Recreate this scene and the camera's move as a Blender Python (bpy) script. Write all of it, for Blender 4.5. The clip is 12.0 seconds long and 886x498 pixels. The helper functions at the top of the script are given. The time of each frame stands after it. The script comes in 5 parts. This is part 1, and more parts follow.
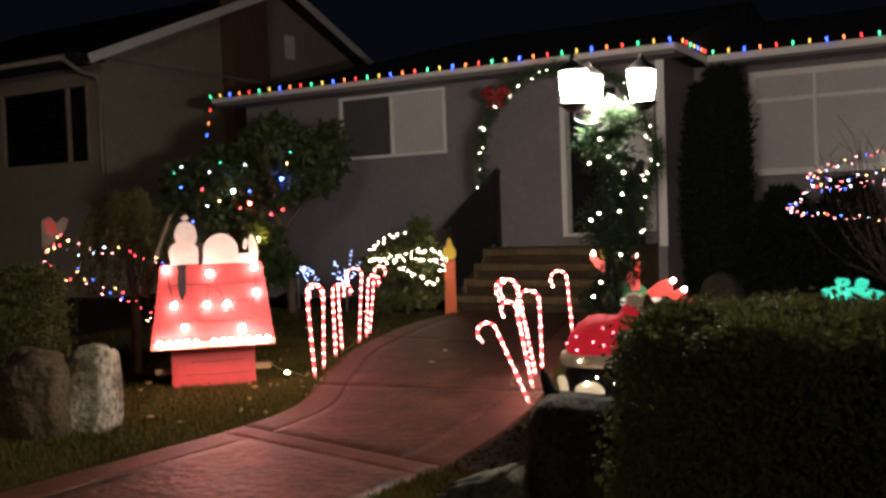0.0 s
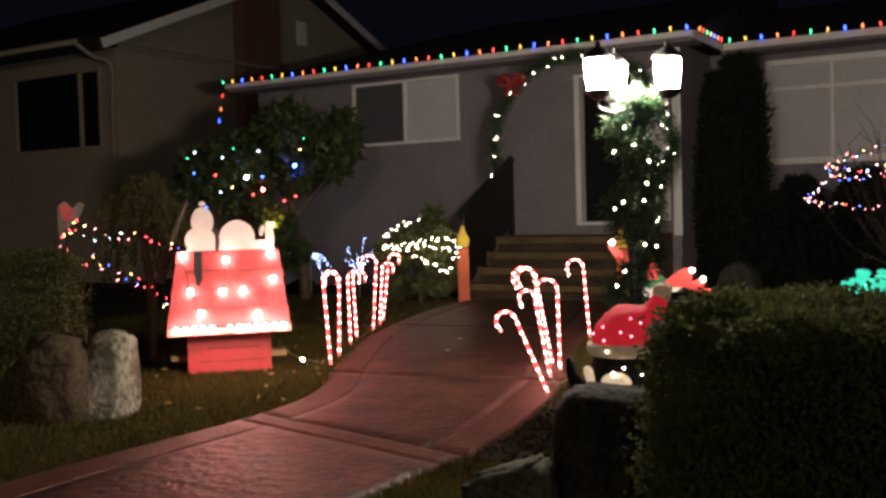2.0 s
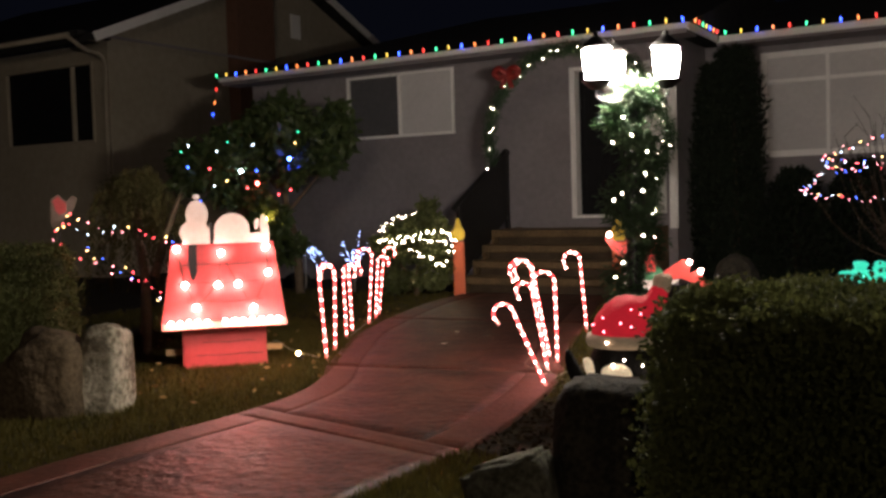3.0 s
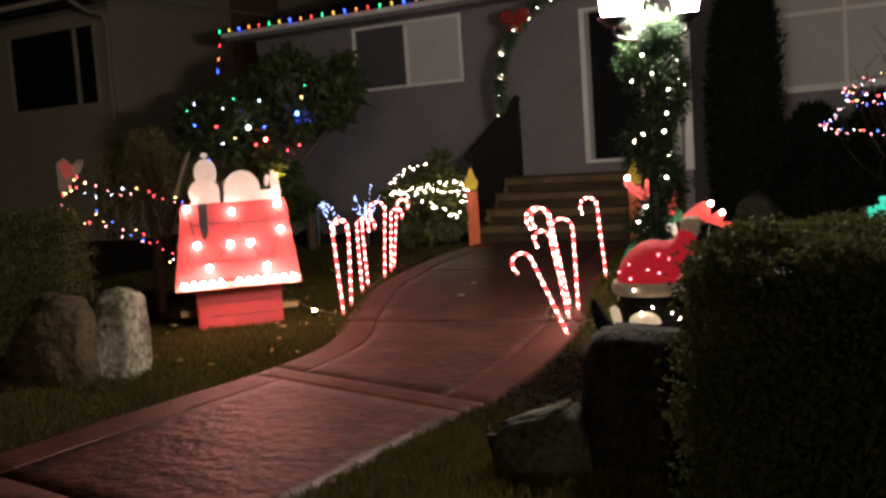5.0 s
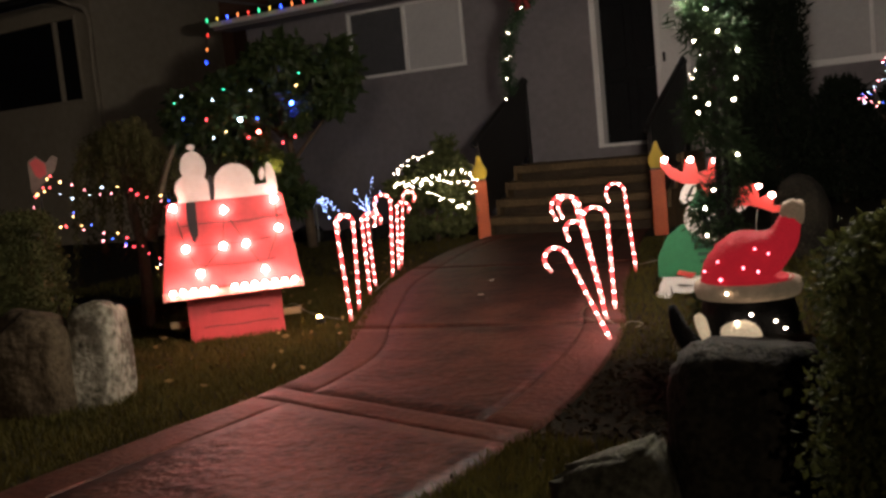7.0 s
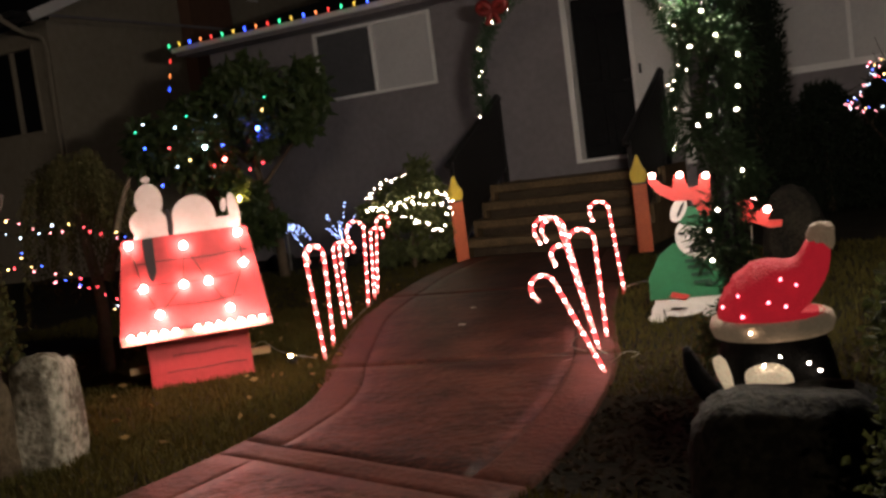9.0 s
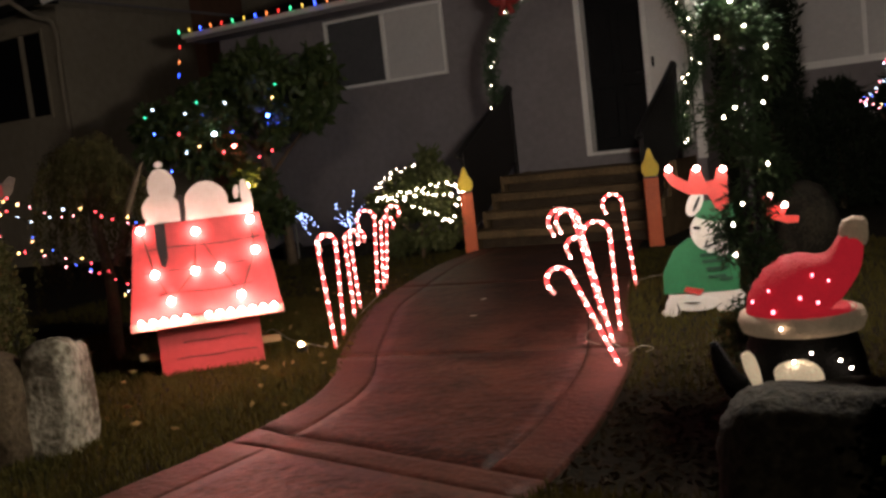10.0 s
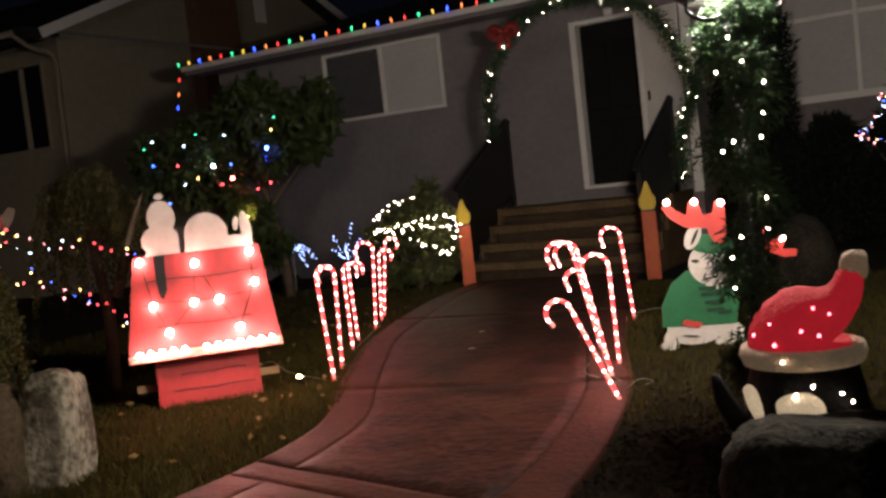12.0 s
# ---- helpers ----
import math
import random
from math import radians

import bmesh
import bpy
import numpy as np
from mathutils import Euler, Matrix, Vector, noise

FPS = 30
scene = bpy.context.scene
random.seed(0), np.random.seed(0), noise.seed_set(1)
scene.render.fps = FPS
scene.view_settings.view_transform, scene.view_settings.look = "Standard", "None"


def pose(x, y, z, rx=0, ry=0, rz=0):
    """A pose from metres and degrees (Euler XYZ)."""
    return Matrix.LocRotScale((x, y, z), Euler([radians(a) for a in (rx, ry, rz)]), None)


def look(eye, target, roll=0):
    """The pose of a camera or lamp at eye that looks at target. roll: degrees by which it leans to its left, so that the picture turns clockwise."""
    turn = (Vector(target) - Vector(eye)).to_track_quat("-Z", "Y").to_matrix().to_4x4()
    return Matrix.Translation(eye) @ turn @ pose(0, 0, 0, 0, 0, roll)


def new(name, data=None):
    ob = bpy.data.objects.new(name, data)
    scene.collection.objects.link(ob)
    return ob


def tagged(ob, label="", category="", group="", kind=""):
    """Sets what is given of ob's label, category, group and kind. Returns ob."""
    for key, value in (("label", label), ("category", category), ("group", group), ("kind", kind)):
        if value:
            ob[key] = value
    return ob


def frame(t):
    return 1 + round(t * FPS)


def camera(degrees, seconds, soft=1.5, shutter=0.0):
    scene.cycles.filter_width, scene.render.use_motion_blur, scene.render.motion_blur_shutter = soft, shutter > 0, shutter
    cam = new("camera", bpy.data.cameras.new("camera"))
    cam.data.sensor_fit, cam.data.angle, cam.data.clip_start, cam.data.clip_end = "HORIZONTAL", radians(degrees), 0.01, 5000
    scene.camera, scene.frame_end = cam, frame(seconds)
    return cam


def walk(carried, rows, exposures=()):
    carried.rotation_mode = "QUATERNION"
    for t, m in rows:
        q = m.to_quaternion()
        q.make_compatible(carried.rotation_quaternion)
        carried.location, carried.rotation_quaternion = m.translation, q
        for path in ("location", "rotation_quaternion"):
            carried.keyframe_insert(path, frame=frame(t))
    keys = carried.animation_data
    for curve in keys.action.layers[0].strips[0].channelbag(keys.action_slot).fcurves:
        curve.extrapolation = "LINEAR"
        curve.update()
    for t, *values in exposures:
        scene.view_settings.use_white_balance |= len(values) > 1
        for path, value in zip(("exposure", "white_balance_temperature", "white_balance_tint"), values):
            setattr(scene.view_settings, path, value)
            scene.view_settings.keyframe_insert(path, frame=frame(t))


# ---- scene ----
cam = camera(48.8, 12.0, soft=2.8, shutter=0.0)
PATH = [
    (0, (0.582, -0.164, 1.217), (-0.425, 1.564, 1.157), -2.0),
    (0.5, (0.548, -0.169, 1.221), (-0.473, 1.549, 1.14), -2.2),
    (1, (0.524, -0.165, 1.216), (-0.494, 1.553, 1.128), -1.6),
    (1.5, (0.511, -0.164, 1.219), (-0.516, 1.55, 1.128), -1.7),
    (2, (0.495, -0.165, 1.221), (-0.525, 1.553, 1.136), -1.6),
    (2.5, (0.482, -0.152, 1.213), (-0.531, 1.571, 1.127), -1.6),
    (4.5, (0.387, -0.087, 1.199), (-0.626, 1.628, 1.02), -2.9),
    (5, (0.363, -0.021, 1.198), (-0.669, 1.681, 1.002), -3.9),
    (5.5, (0.281, 0.154, 1.221), (-0.795, 1.829, 1.03), -5.3),
    (6, (0.184, 0.264, 1.201), (-0.974, 1.882, 1.001), -6.4),
    (6.5, (-0.06, 0.455, 1.178), (-1.149, 2.121, 0.983), -6.4),
    (7, (-0.155, 0.561, 1.162), (-1.181, 2.264, 0.949), -5.5),
    (9, (-0.371, 0.931, 1.183), (-1.354, 2.663, 1.003), -7.4),
    (9.5, (-0.419, 0.948, 1.183), (-1.376, 2.696, 1.014), -6.5),
    (10, (-0.445, 0.936, 1.181), (-1.436, 2.663, 0.984), -6.5),
    (10.5, (-0.469, 0.94, 1.181), (-1.446, 2.675, 0.993), -6.9),
    (11, (-0.467, 0.927, 1.187), (-1.437, 2.669, 1.023), -6.8),
    (11.5, (-0.469, 0.921, 1.184), (-1.428, 2.67, 1.041), -6.3),
    (12, (-0.454, 0.918, 1.184), (-1.434, 2.656, 1.052), -6.3),
]
walk(cam, [(t, look(eye, target, roll)) for t, eye, target, roll in PATH],
     exposures=[(0.0, 0.60), (2.7, 0.57), (4.5, 0.45), (5.5, 0.34), (7.0, 0.18), (9.0, 0.14), (12.0, 0.13)])

# ---- night sky and lamp light ----
world = bpy.data.worlds.new("night")
scene.world = world
world.use_nodes = True
world.node_tree.nodes["Background"].inputs[0].default_value = (0.07, 0.08, 0.15, 1)
world.node_tree.nodes["Background"].inputs[1].default_value = 0.020
LANTERN = 640.0      # radiance of the lantern glass


# ---- materials ----
def mat(name, col, rough=0.7, metal=0.0, col2=None, scale=6.0, bump=0.0, bscale=40.0, emit=None, power=0.0, random_amount=0.0, spec=None, through_light=0.0, span=0.25):
    """A surface with two scales of colour variation and fine relief."""
    m = bpy.data.materials.new(name)
    m.use_nodes = True
    nt = m.node_tree
    b = nt.nodes["Principled BSDF"]
    b.inputs["Roughness"].default_value = rough
    b.inputs["Metallic"].default_value = metal
    col = (*col, 1)
    b.inputs["Base Color"].default_value = col
    if col2:
        tc = nt.nodes.new("ShaderNodeTexCoord")
        n1 = nt.nodes.new("ShaderNodeTexNoise")
        n1.inputs["Scale"].default_value, n1.inputs["Detail"].default_value = scale, 6
        n2 = nt.nodes.new("ShaderNodeTexNoise")
        n2.inputs["Scale"].default_value, n2.inputs["Detail"].default_value = scale * 9, 4
        mix = nt.nodes.new("ShaderNodeMix")
        mix.data_type = "RGBA"
        add = nt.nodes.new("ShaderNodeMath")
        add.operation = "ADD"
        ramp = nt.nodes.new("ShaderNodeMapRange")
        ramp.inputs[1].default_value, ramp.inputs[2].default_value = 1 - span, 1 + span
        for n in (n1, n2):
            nt.links.new(tc.outputs["Object"], n.inputs["Vector"])
        nt.links.new(n1.outputs[0], add.inputs[0])
        nt.links.new(n2.outputs[0], add.inputs[1])
        last = add.outputs[0]
        if random_amount:
            info = nt.nodes.new("ShaderNodeNewGeometry")
            sc = nt.nodes.new("ShaderNodeMath")
            sc.operation = "MULTIPLY_ADD"
            sc.inputs[1].default_value = random_amount
            nt.links.new(info.outputs["Random Per Island"], sc.inputs[0])
            nt.links.new(last, sc.inputs[2])
            last = sc.outputs[0]
        nt.links.new(last, ramp.inputs[0])
        nt.links.new(ramp.outputs[0], mix.inputs[0])
        mix.inputs[6].default_value, mix.inputs[7].default_value = col, (*col2, 1)
        nt.links.new(mix.outputs[2], b.inputs["Base Color"])
    if bump:
        tc = nt.nodes.new("ShaderNodeTexCoord")
        n3 = nt.nodes.new("ShaderNodeTexNoise")
        n3.inputs["Scale"].default_value, n3.inputs["Detail"].default_value = bscale, 8
        bp = nt.nodes.new("ShaderNodeBump")
        bp.inputs["Strength"].default_value, bp.inputs["Distance"].default_value = bump, 0.02
        nt.links.new(tc.outputs["Object"], n3.inputs["Vector"])
        nt.links.new(n3.outputs[0], bp.inputs["Height"])
        nt.links.new(bp.outputs[0], b.inputs["Normal"])
    if rough > 0.75 or spec is not None:
        b.inputs["Specular IOR Level"].default_value = 0.15 if spec is None else spec
    if through_light:
        tr = nt.nodes.new("ShaderNodeBsdfTranslucent")
        blend = nt.nodes.new("ShaderNodeMixShader")
        blend.inputs[0].default_value = through_light
        out = nt.nodes["Material Output"]
        if col2:
            nt.links.new(mix.outputs[2], tr.inputs["Color"])
        nt.links.new(b.outputs[0], blend.inputs[1])
        nt.links.new(tr.outputs[0], blend.inputs[2])
        nt.links.new(blend.outputs[0], out.inputs["Surface"])
    if emit:
        b.inputs["Emission Color"].default_value = (*emit, 1)
        b.inputs["Emission Strength"].default_value = power
    return m


STUCCO = mat("grey_stucco", (0.205, 0.185, 0.192), 0.9, col2=(0.25, 0.226, 0.235), scale=1.2, bump=0.5, bscale=60)
CREAM = mat("cream_stucco", (0.27, 0.232, 0.175), 0.9, col2=(0.33, 0.285, 0.22), scale=0.8, bump=0.4, bscale=50)
WHITE = mat("white_paint", (0.82, 0.80, 0.78), 0.45, col2=(0.74, 0.72, 0.69), scale=3, bump=0.1, bscale=30)
SHINGLE = mat("dark_roof", (0.02, 0.02, 0.022), 0.95, col2=(0.04, 0.038, 0.036), scale=5, bump=0.8, bscale=25)
DARKDOOR = mat("dark_door_paint", (0.007, 0.007, 0.008), 0.7, col2=(0.011, 0.011, 0.012), scale=3, spec=0.12)
IRON = mat("black_iron", (0.01, 0.01, 0.011), 0.5, 0.3, col2=(0.02, 0.018, 0.016), scale=20)
GLASS = mat("window_glass", (0.085, 0.085, 0.09), 0.06, col2=(0.10, 0.10, 0.105), scale=2)
BLIND = mat("white_blind", (0.58, 0.56, 0.55), 0.1, col2=(0.52, 0.50, 0.50), scale=2)
# darker than the treads: the dark gap below each nosing is put into colour
RISERWOOD = mat("darkened_riser_wood", (0.075, 0.054, 0.034), 0.85, col2=(0.042, 0.030, 0.020), scale=5, bump=0.3, bscale=30)
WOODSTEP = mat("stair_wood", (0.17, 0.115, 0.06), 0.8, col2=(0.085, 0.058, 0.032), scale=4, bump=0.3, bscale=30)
CONCRETE = mat("stamped_concrete", (0.015, 0.0054, 0.0034), 0.55, col2=(0.080, 0.028, 0.0175), scale=3.2, bump=1.0, bscale=13, spec=0.25, span=0.17)
BORDER = mat("border_concrete", (0.034, 0.0115, 0.0070), 0.6, col2=(0.098, 0.033, 0.020), scale=4, bump=0.5, bscale=26, spec=0.22)
SOIL = mat("soil_and_moss", (0.010, 0.008, 0.005), 0.95, col2=(0.022, 0.019, 0.009), scale=2.5, bump=0.8, bscale=30)
GRASS = mat("grass_blades", (0.032, 0.034, 0.008), 0.8, col2=(0.085, 0.070, 0.017), scale=1.5, random_amount=0.4, through_light=0.35)
HEDGE = mat("hedge_leaves", (0.020, 0.026, 0.009), 0.85, col2=(0.052, 0.056, 0.017), scale=3, random_amount=0.5, through_light=0.3)
FOLIAGE = mat("glossy_leaves", (0.026, 0.052, 0.018), 0.5, col2=(0.070, 0.098, 0.03), scale=3, random_amount=0.4, through_light=0.35)
WEEP = mat("weeping_foliage", (0.035, 0.036, 0.012), 0.85, col2=(0.085, 0.075, 0.027), scale=3, random_amount=0.4, through_light=0.3)
# lighter than FOLIAGE: the glow of the shrub's lights is put into this colour
SHRUBLEAF = mat("lit_shrub_leaves", (0.050, 0.068, 0.022), 0.6, col2=(0.12, 0.135, 0.045), scale=3, random_amount=0.4, through_light=0.35)
GARLAND = mat("garland_needles", (0.014, 0.038, 0.015), 0.7, col2=(0.042, 0.082, 0.036), scale=5, random_amount=0.4, through_light=0.3)
# near-black: the darkness of the recess is put into this foliage colour
CEDAR = mat("darkened_cedar_foliage", (0.006, 0.009, 0.006), 0.95, col2=(0.013, 0.018, 0.010), scale=3, random_amount=0.4)
BARK = mat("bark", (0.09, 0.065, 0.042), 0.9, col2=(0.17, 0.125, 0.085), scale=8, bump=0.8, bscale=30)
# lit facet of the lawn boulder, lamp light put into the pale colour
STONE = mat("boulder_lit_facet", (0.085, 0.072, 0.048), 0.9, col2=(0.31, 0.28, 0.215), scale=2.6, bump=1.0, bscale=22, span=0.16)
GREYSTONE = mat("grey_mossy_boulder", (0.025, 0.024, 0.016), 0.95, col2=(0.085, 0.08, 0.058), scale=4.2, bump=1.0, bscale=22, span=0.2)
# shaded side of the same boulder, shade put into the brown
SHADEDSTONE = mat("boulder_shaded_side", (0.026, 0.018, 0.010), 0.95, col2=(0.085, 0.062, 0.037), scale=3.6, bump=1.0, bscale=20, span=0.22)
# near-black to hold down lamp light on these stones; shade put into colour
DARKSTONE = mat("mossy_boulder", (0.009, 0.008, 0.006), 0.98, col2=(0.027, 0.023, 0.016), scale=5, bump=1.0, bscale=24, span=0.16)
REDPAINT = mat("red_painted_plywood", (0.54, 0.072, 0.076), 0.5, col2=(0.46, 0.06, 0.06), scale=3, bump=0.15, bscale=20)
WHITEPLY = mat("white_painted_plywood", (0.64, 0.60, 0.55), 0.6, col2=(0.57, 0.52, 0.46), scale=3)
BLACKPAINT = mat("black_paint", (0.015, 0.014, 0.014), 0.5)
GREENPAINT = mat("green_paint", (0.018, 0.15, 0.055), 0.55, col2=(0.015, 0.12, 0.045), scale=4)
DARKGREEN = mat("dark_green_paint", (0.006, 0.045, 0.018), 0.6)
ORANGE = mat("orange_painted_board", (0.62, 0.12, 0.03), 0.55, col2=(0.52, 0.09, 0.025), scale=4)
YELLOW = mat("yellow_painted_board", (0.72, 0.50, 0.02), 0.55, col2=(0.62, 0.42, 0.02), scale=4)
LUMBER = mat("bare_lumber", (0.42, 0.27, 0.13), 0.7, col2=(0.33, 0.2, 0.1), scale=6)
WIRE = mat("green_wire", (0.01, 0.02, 0.01), 0.5)
PALEWIRE = mat("pale_wire", (0.30, 0.27, 0.22), 0.5)
DARKBARK = mat("dark_bark", (0.026, 0.019, 0.013), 0.9, col2=(0.055, 0.040, 0.028), scale=8, bump=0.8, bscale=30)
BRICKMAT = mat("chimney_brick", (0.10, 0.05, 0.035), 0.9, col2=(0.15, 0.08, 0.055), scale=6, random_amount=0.3)
LANTGLASS = mat("lantern_glass", (0.9, 0.88, 0.8), 0.3, emit=(1.0, 0.89, 0.77), power=LANTERN)
# faint emission on the cloth stands for the halo of its small lamps
HATRED = mat("glowing_red_tinsel", (0.22, 0.008, 0.012), 0.8, col2=(0.12, 0.005, 0.008), scale=30, bump=0.6, bscale=120, emit=(0.9, 0.03, 0.05), power=0.26)
HATWHITE = mat("glowing_white_tinsel", (0.38, 0.27, 0.20), 0.8, col2=(0.26, 0.18, 0.13), scale=30, bump=0.6, bscale=90, emit=(0.9, 0.65, 0.4), power=0.06)
TINSELBLACK = mat("black_tinsel", (0.004, 0.004, 0.005), 0.8, col2=(0.008, 0.008, 0.009), scale=40, bump=0.7, bscale=120)
TEAL = mat("teal_tinsel", (0.03, 0.45, 0.32), 0.35, col2=(0.02, 0.3, 0.22), scale=30, bump=1.0, bscale=90, emit=(0.05, 0.8, 0.55), power=0.45)
CANERED = mat("cane_red_stripe", (0.6, 0.02, 0.03), 0.3, emit=(1.0, 0.06, 0.06), power=2.1)
CANECLEAR = mat("cane_clear_stripe", (0.8, 0.7, 0.66), 0.3, emit=(1.0, 0.20, 0.18), power=0.9)


def glow(name, col, power):
    return mat(name, (0.8, 0.8, 0.8), 0.3, emit=col, power=power)


PEARL = glow("cane_light", (1.0, 0.31, 0.28), 42)
WARM = glow("warm_white_light", (1.0, 0.79, 0.57), 44)
BULBW = glow("clear_bulb", (1.0, 0.46, 0.40), 108)
C_G = glow("green_bulb", (0.02, 0.80, 0.30), 2.4)
C_Y = glow("yellow_bulb", (1.0, 0.62, 0.05), 1.4)
C_B = glow("blue_bulb", (0.02, 0.07, 1.0), 6.0)
C_O = glow("orange_bulb", (1.0, 0.24, 0.05), 1.9)
C_R = glow("red_bulb", (1.0, 0.025, 0.02), 1.7)
M_R = glow("red_mini", (1.0, 0.05, 0.07), 8)
M_B = glow("blue_mini", (0.03, 0.10, 1.0), 10)
M_G = glow("green_mini", (0.015, 0.7, 0.33), 4)
M_Y = glow("yellow_mini", (1.0, 0.58, 0.18), 10)
M_W = glow("cool_mini", (0.60, 0.74, 1.0), 9)
M_P = glow("pink_mini", (1.0, 0.26, 0.30), 10)
ICE = glow("ice_blue_mini", (0.32, 0.46, 1.0), 9)
HOTW = glow("spot_lens", (1.0, 0.66, 0.22), 300)


# ---- builders ----
def thing(name, at=(0, 0, 0), label="", category="", group="", kind="", rz=0.0):
    e = new(name)
    e.empty_display_size = 0.05
    e.matrix_basis = pose(*at, 0, 0, rz)
    return tagged(e, label, category, group, kind)


def part(name, bm, material, parent, label=""):
    """Links a bmesh, or mesh data, as one mesh object under a thing or a part."""
    if isinstance(bm, bmesh.types.BMesh):
        me = bpy.data.meshes.new(name)
        bm.to_mesh(me)
        bm.free()
    else:
        me = bm
    if material and not me.materials:
        for m in material if isinstance(material, (list, tuple)) else (material,):
            me.materials.append(m)
    ob = new(name, me)
    ob.parent = parent
    if label:
        ob["label"] = label
    return ob


def box(bm, x0, x1, y0, y1, z0, z1, bevel=0.0, m=None):
    made = bmesh.ops.create_cube(bm, size=1.0)["verts"]
    for v in made:
        v.co = Vector((x0 + (v.co.x + 0.5) * (x1 - x0), y0 + (v.co.y + 0.5) * (y1 - y0), z0 + (v.co.z + 0.5) * (z1 - z0)))
    if bevel:
        edges = list({e for v in made for e in v.link_edges})
        r = bmesh.ops.bevel(bm, geom=edges, offset=bevel, segments=1, affect="EDGES")
        made = list({v for f in r["faces"] for v in f.verts} | {v for v in made if v.is_valid})
    if m is not None:
        bmesh.ops.transform(bm, matrix=m, verts=made)
    return bm


def boxed(*a, bevel=0.0, m=None):
    return box(bmesh.new(), *a, bevel=bevel, m=m)


def prism(bm, outline, y0, y1):
    """A board cut to an outline in x and z, between two depths."""
    a = [bm.verts.new((x, y0, z)) for x, z in outline]
    b = [bm.verts.new((x, y1, z)) for x, z in outline]
    bm.faces.new(a)
    bm.faces.new(b[::-1])
    n = len(a)
    for i in range(n):
        bm.faces.new((a[i], b[i], b[(i + 1) % n], a[(i + 1) % n]))
    bmesh.ops.recalc_face_normals(bm, faces=bm.faces)
    return bm


def oval(cx, cz, rx, rz, turn=0.0, n=28, a0=0.0, a1=360.0):
    out = []
    full = abs(a1 - a0) >= 359
    for i in range(n):
        a = radians(a0 + (a1 - a0) * i / (n if full else n - 1))
        x, z = rx * math.cos(a), rz * math.sin(a)
        c, s = math.cos(radians(turn)), math.sin(radians(turn))
        out.append((cx + c * x - s * z, cz + s * x + c * z))
    return out


def smooth_line(pts, n):
    """n points along a rounded line through pts."""
    p = [Vector(q) for q in pts]
    p = [2 * p[0] - p[1], *p, 2 * p[-1] - p[-2]]
    out, m = [], len(pts) - 1
    for i in range(n):
        t = i / (n - 1) * m
        k = min(int(t), m - 1)
        t -= k
        a, b, c, d = p[k:k + 4]
        out.append(0.5 * (2 * b + (c - a) * t + (2 * a - 5 * b + 4 * c - d) * t * t + (3 * b - a - 3 * c + d) * t ** 3))
    return out


def tube(bm, pts, radius, sides=6, twist=0, slots=1):
    """A tube along points; radius a number or a list. With slots 2 its faces are striped in a spiral."""
    rings = []
    ref = Vector((0.31, 0.47, 0.83))
    for i, p in enumerate(pts):
        d = (pts[min(i + 1, len(pts) - 1)] - pts[max(i - 1, 0)]).normalized()
        a = d.cross(ref).normalized()
        b = d.cross(a)
        r = radius[i] if isinstance(radius, (list, tuple)) else radius
        rings.append([bm.verts.new(p + r * (math.cos(2 * math.pi * k / sides) * a + math.sin(2 * math.pi * k / sides) * b)) for k in range(sides)])
    for i in range(len(rings) - 1):
        for k in range(sides):
            fc = bm.faces.new((rings[i][k], rings[i][(k + 1) % sides], rings[i + 1][(k + 1) % sides], rings[i + 1][k]))
            fc.smooth = True
            if slots > 1:
                fc.material_index = ((i + k * twist) // 3) % 2
    bm.faces.new(rings[0][::-1])
    bm.faces.new(rings[-1])
    return bm


BALL = bmesh.new()
bmesh.ops.create_icosphere(BALL, subdivisions=1, radius=1.0)
BALL_V = np.array([v.co[:] for v in BALL.verts])
BALL_F = np.array([[v.index for v in fc.verts] for fc in BALL.faces])
BALL.free()


def beads(name, pts, radius, slots=None, materials=(), stretch=1.0):
    """Mesh data of many small round lamps."""
    pts = np.array([tuple(p) for p in pts], float)
    n, k = len(pts), len(BALL_V)
    v = (pts[:, None, :] + BALL_V[None] * np.array([radius, radius, radius * stretch])).reshape(-1, 3)
    fc = (BALL_F[None] + (np.arange(n) * k)[:, None, None]).reshape(-1, 3)
    me = bpy.data.meshes.new(name)
    me.from_pydata(v.tolist(), [], fc.tolist())
    for m in materials:
        me.materials.append(m)
    if slots is not None:
        me.polygons.foreach_set("material_index", np.repeat(np.array(slots, dtype=np.int32), len(BALL_F)))
    me.polygons.foreach_set("use_smooth", np.ones(len(fc), dtype=bool))
    return me


def lathe(profile, sides=10):
    bm = bmesh.new()
    rings = [[bm.verts.new((r * math.cos(2 * math.pi * k / sides), r * math.sin(2 * math.pi * k / sides), z)) for k in range(sides)] if r > 1e-6 else [bm.verts.new((0, 0, z))] for r, z in profile]
    for a, b in zip(rings, rings[1:]):
        for k in range(sides):
            q = [a[k % len(a)], a[(k + 1) % len(a)], b[(k + 1) % len(b)], b[k % len(b)]]
            q = [v for i, v in enumerate(q) if v not in q[:i]]
            if len(q) > 2:
                bm.faces.new(q).smooth = True
    bmesh.ops.recalc_face_normals(bm, faces=bm.faces)
    return bm


LAMP_MESH = {}


def lamp(name, at, radius, material, parent, stretch=1.0):
    """One small round lamp as a part; alike lamps share their mesh."""
    key = (name, round(radius, 4), material.name, stretch)
    if key not in LAMP_MESH:
        LAMP_MESH[key] = beads(name, [(0, 0, 0)], radius, None, [material], stretch)
    ob = part(name, LAMP_MESH[key], None, parent)
    ob.location = at
    return ob


